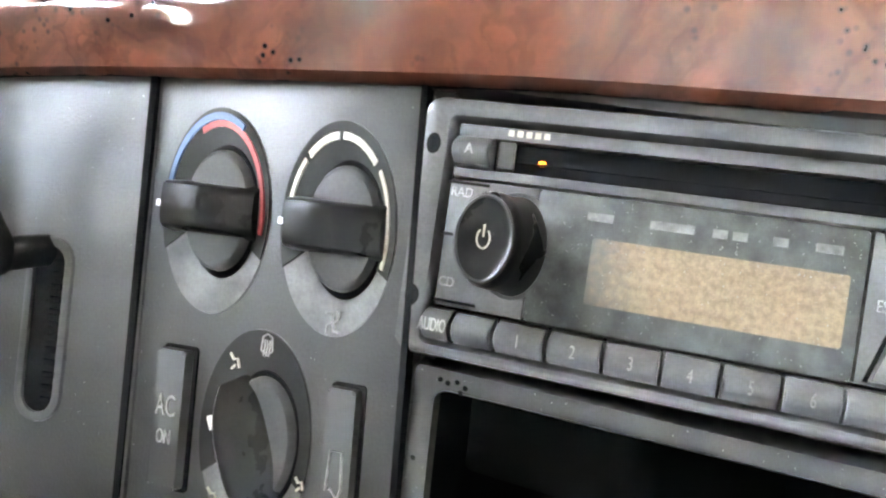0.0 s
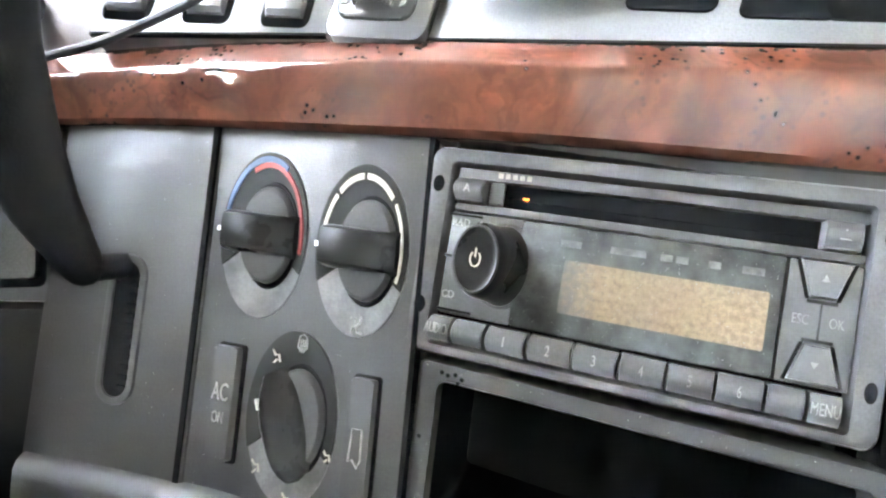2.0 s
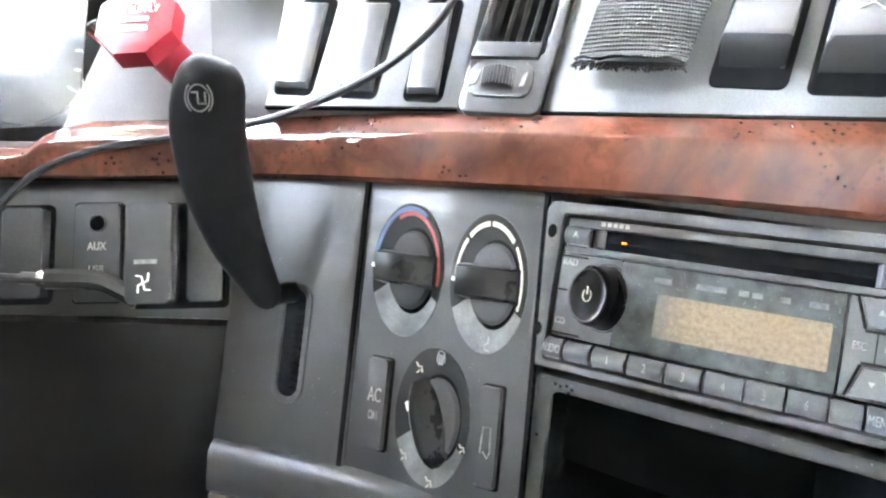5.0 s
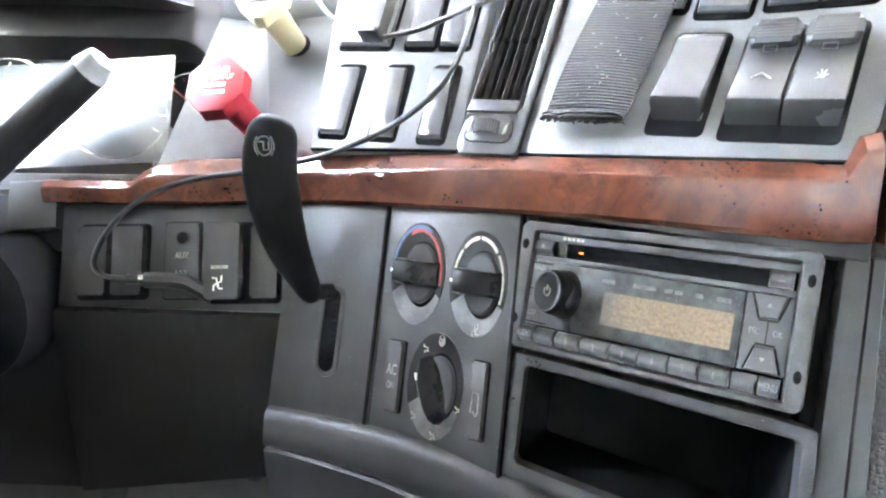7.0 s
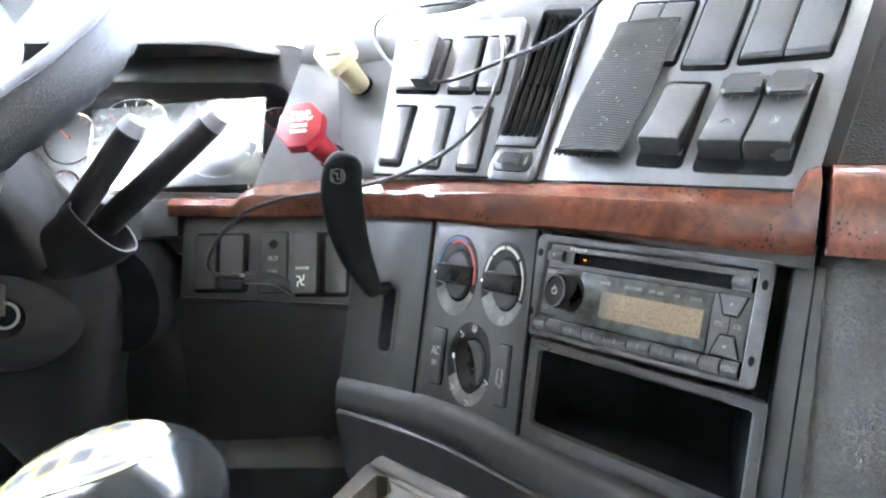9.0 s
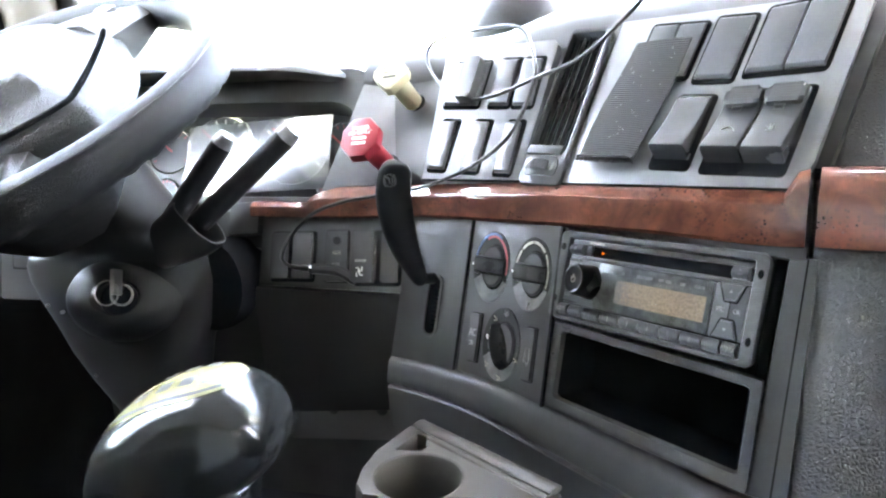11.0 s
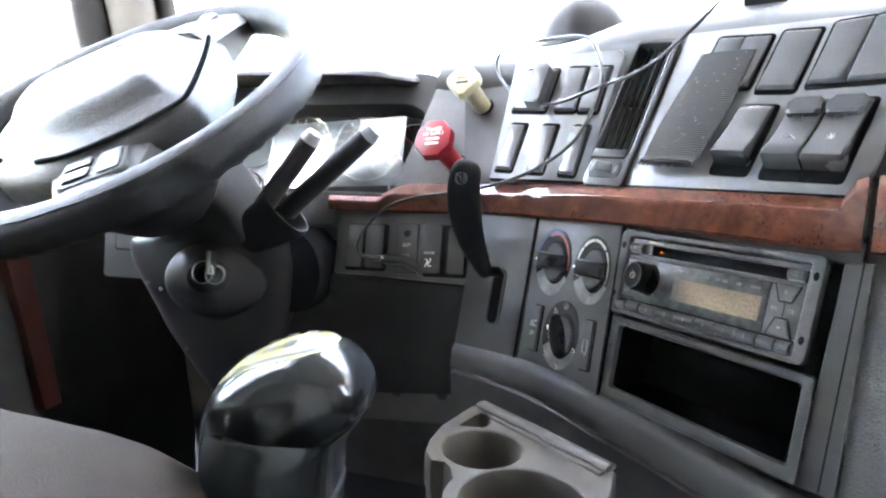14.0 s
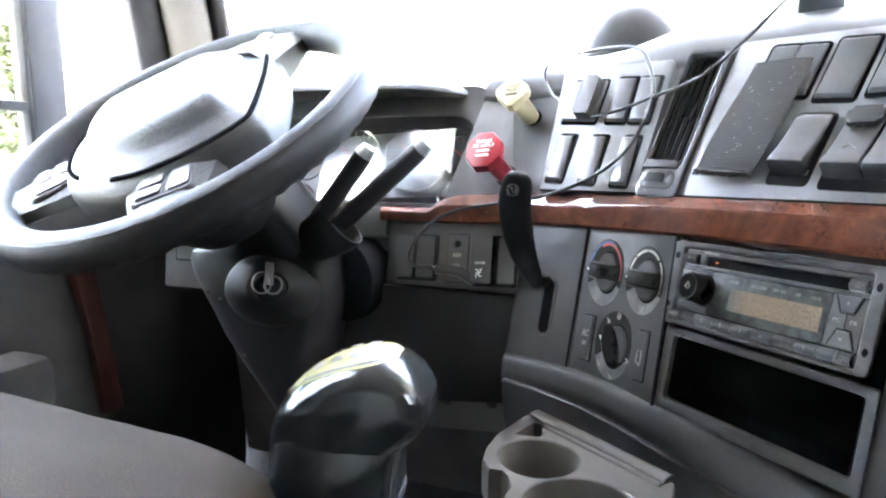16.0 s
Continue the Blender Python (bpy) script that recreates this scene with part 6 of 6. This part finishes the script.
box(bm, -0.90, -0.880, -0.54, -0.020, 1.060, 1.074, 0.003)
# added unseen block that shortens the window to let in less light
box(bm, -0.93, -0.86, -0.80, -0.54, 0.956, 2.15)
part("window_rail", bm, SEALRUBBER, door)
pane = part("pane", box(B(), -0.897, -0.892, -0.539, 0.30, 0.95, 2.15), GLASS, door)
pane.visible_shadow = False
solid("wall_left", box(B(), -1.0, -0.94, -1.9, -0.80, 0.0, 2.15), CURTAIN, Matrix.Identity(4), "unseen grey cab wall behind the door, bounces light", "wall", kind="structure")
solid("wall_left_lower", box(B(), -1.0, -0.935, -0.80, 0.45, 0.0, 0.945), DASH, Matrix.Identity(4), "outer skin under the driver's window", "wall", kind="structure")
# pillar between side window and windscreen
pillar = thing("windscreen_pillar", Matrix.Identity(4), "windscreen pillar with beige cover and black seals", "pillar", kind="structure")
for name, mat, a, w, lab in (("outer_seal", SEALRUBBER, (-0.905, 0.215), 0.036, "black rubber seal"), ("pillar_cover", PILLAR, (-0.850, 0.262), 0.043, "beige pillar cover"), ("inner_seal", SEALRUBBER, (-0.800, 0.290), 0.016, "black rubber seal")):
    bm = B()
    rows = []
    for z, lean in ((0.90, 0.045), (1.2, 0.0), (2.15, -0.155)):
        cx, cy = a[0] + lean * 0.25, a[1] + lean * 1.0
        rows.append([(cx + w * math.cos(t), cy + w * math.sin(t), z) for t in [2 * math.pi * j / 14 for j in range(14)]])
    loft(bm, rows)
    part(name, bm, mat, pillar, lab)
bm = B()
rows = [[(1.32, 0.60 - 0.36 * u, 0.95 + 1.2 * u), (1.40, 0.60 - 0.36 * u, 0.95 + 1.2 * u), (1.40, 0.66 - 0.36 * u, 0.95 + 1.2 * u), (1.32, 0.66 - 0.36 * u, 0.95 + 1.2 * u)] for u in (0, 1)]
loft(bm, rows)
solid("pillar_right", bm, PILLAR, Matrix.Identity(4), "beige windscreen pillar on the passenger's side", "pillar", kind="structure")
solid("header_beam", box(B(), -1.0, 1.45, -0.06, 0.18, 2.04, 2.149, 0.02), ROOFCLOTH, Matrix.Identity(4), "headliner beam over the windscreen", "beam", kind="structure")
bm = B()
loft(bm, [[(-0.82, 0.45, 0.98), (-0.82, 0.454, 0.98), (-0.82, 0.124, 2.06), (-0.82, 0.120, 2.06)], [(1.36, 0.62, 0.98), (1.36, 0.624, 0.98), (1.36, 0.124, 2.06), (1.36, 0.120, 2.06)]])
screen = solid("window_1", bm, GLASS, Matrix.Identity(4), "clear windscreen glass", "window", kind="structure")
screen.visible_shadow = False
bm = B()
loft(bm, [[(-0.95, 0.30, 0.90), (-0.95, 0.60, 0.90), (-0.95, 0.60, 1.02), (-0.95, 0.30, 1.06)], [(-0.3, 0.36, 0.90), (-0.3, 0.66, 0.90), (-0.3, 0.66, 1.05), (-0.3, 0.36, 1.085)], [(1.42, 0.30, 0.90), (1.42, 0.66, 0.90), (1.42, 0.66, 1.05), (1.42, 0.30, 1.10)]])
solid("cowl", bm, DASH, Matrix.Identity(4), "dark cowl under the windscreen", "cowl", kind="structure")
# passenger's side, out of view
solid("wall_right", box(B(), 1.40, 1.45, -1.9, -1.102, 0.0, 2.15), CURTAIN, Matrix.Identity(4), "unseen grey cab wall on the passenger's side, bounces light", "wall", kind="structure")
door_right = thing("door_2", Matrix.Identity(4), "unseen dark passenger's door, its window narrowed to limit the light", "door", kind="structure")
part("door_panel", box(B(), 1.39, 1.45, -1.100, 0.250, 0.0, 1.14, 0.01), DASH, door_right)
part("window_rail", box(B(), 1.40, 1.45, -1.100, 0.250, 1.98, 2.149, 0.004), SEALRUBBER, door_right)
# two added panels close most of the window to cut its fill light
part("rear_panel", box(B(), 1.40, 1.45, -1.100, -0.450, 1.142, 1.978, 0.004), DASH, door_right)
part("quarter_panel", box(B(), 1.40, 1.45, -0.200, 0.250, 1.142, 1.978, 0.004), DASH, door_right)
pane = part("pane", box(B(), 1.418, 1.423, -0.448, -0.202, 1.142, 1.978), GLASS, door_right)
pane.visible_shadow = False
solid("wall_right_lower", box(B(), 1.36, 1.45, 0.252, 0.66, 0.0, 1.02), DASH, Matrix.Identity(4), "charcoal passenger door panel", "wall", kind="structure")
bm = B()
loft(bm, [[(0.27, -0.20, 0.42), (0.27, 0.3, 0.42), (0.27, 0.3, 1.08), (0.27, -0.10, 1.08)], [(1.36, 0.05, 0.42), (1.36, 0.5, 0.42), (1.36, 0.5, 1.08), (1.36, 0.12, 1.08)]])
solid("passenger_dash", bm, DASH, Matrix.Identity(4), "charcoal dash on the passenger's side", "dashboard", kind="structure")
# dome and small unit on the dash top
bm = B()
rows = []
for k in range(10):
    a = radians(90 * k / 9.5)
    rows.append([(-0.090 + 0.072 * math.cos(a) * math.cos(t), 0.335 + 0.07 * math.cos(a) * math.sin(t), 1.118 + 0.098 * math.sin(a)) for t in [2 * math.pi * j / 32 for j in range(32)]])
loft(bm, rows)
dome = thing("dash_dome", Matrix.Identity(4), "dark domed unit on the dash top", "dome")
part("shell", bm, material("slate_dome_plastic", (0.012, 0.0125, 0.0135), 0.6, bump=0.2, spec=0.15), dome)
bm = B()
box(bm, 0.100, 0.150, 0.17, 0.26, 1.150, 1.215, 0.010)
solid("dash_box", bm, DARK, Matrix.Identity(4), "small dark unit on the dash top", "device")
# ---- outside ----
ground = B()
ground.faces.new([ground.verts.new(p) for p in ((-400, -400, -1.3), (400, -400, -1.3), (400, 400, -1.3), (-400, 400, -1.3))])
solid("ground", ground, GRASS, Matrix.Identity(4), "sunlit grass verge to the horizon", "ground", kind="structure")
road = B()
road.faces.new([road.verts.new(p) for p in ((-12, -200, -1.296), (14, -200, -1.296), (14, 200, -1.296), (-12, 200, -1.296))])
solid("road", road, ASPHALT, Matrix.Identity(4), "pale asphalt yard", "road", kind="structure")


def tree(x, y, h, seed):
    """A roadside tree: tapered trunk, limbs and a crown of many leaf clumps."""
    rnd = random.Random(seed)
    t = thing("tree", Matrix.Translation((x, y, -1.3)), "tall green roadside tree", "tree", "trees by the road")
    b = B()
    tube(b, [(0, 0, 0), (0.1, 0.05, h * 0.35), (0.0, 0.1, h * 0.7), (0.05, 0, h * 0.95)], lambda u: 0.02 * h * (1 - 0.9 * u) + 0.02, 8)
    for k in range(9):
        z = h * rnd.uniform(0.3, 0.85)
        a = rnd.uniform(0, 6.28)
        l = h * 0.22 * (1.1 - z / h)
        tube(b, [(0, 0, z), (l * math.cos(a), l * math.sin(a), z + 0.3 * l)], lambda u: 0.006 * h * (1 - 0.8 * u), 5)
    part("trunk", b, BARK, t)
    verts, faces = [], []
    for k in range(2600):
        u = rnd.random() ** 0.8
        z = h * (0.22 + 0.78 * u)
        rad = h * 0.24 * (1.05 - u) ** 0.7 * math.sqrt(rnd.random()) * (0.75 + 0.35 * noise.noise((u * 6, seed, k % 7)))
        a = rnd.uniform(0, 6.28)
        c = Vector((rad * math.cos(a), rad * math.sin(a), z))
        s = h * rnd.uniform(0.018, 0.040)
        d1 = Vector((rnd.uniform(-1, 1), rnd.uniform(-1, 1), rnd.uniform(-0.6, 0.6))).normalized() * s
        d2 = Vector((rnd.uniform(-1, 1), rnd.uniform(-1, 1), rnd.uniform(-1, 1))).normalized() * s * 0.6
        n = len(verts)
        verts += [c - d1, c + d2, c + d1, c - d2]
        faces.append((n, n + 1, n + 2, n + 3))
    me = bpy.data.meshes.new("crown")
    me.from_pydata(verts, [], faces)
    me.materials.append(LEAF)
    ob = new("crown", me)
    ob.parent = t
    return t


for n, (x, y, h) in enumerate(((-34, 20.5, 9), (-40, 25, 11), (-38, 25.4, 11), (-46, 29.0, 12), (-37, 21.5, 11), (-50, 29, 14), (-44, 29.6, 11.5), (-55, 35, 14))):
    tree(x, y, h, 30 + n)
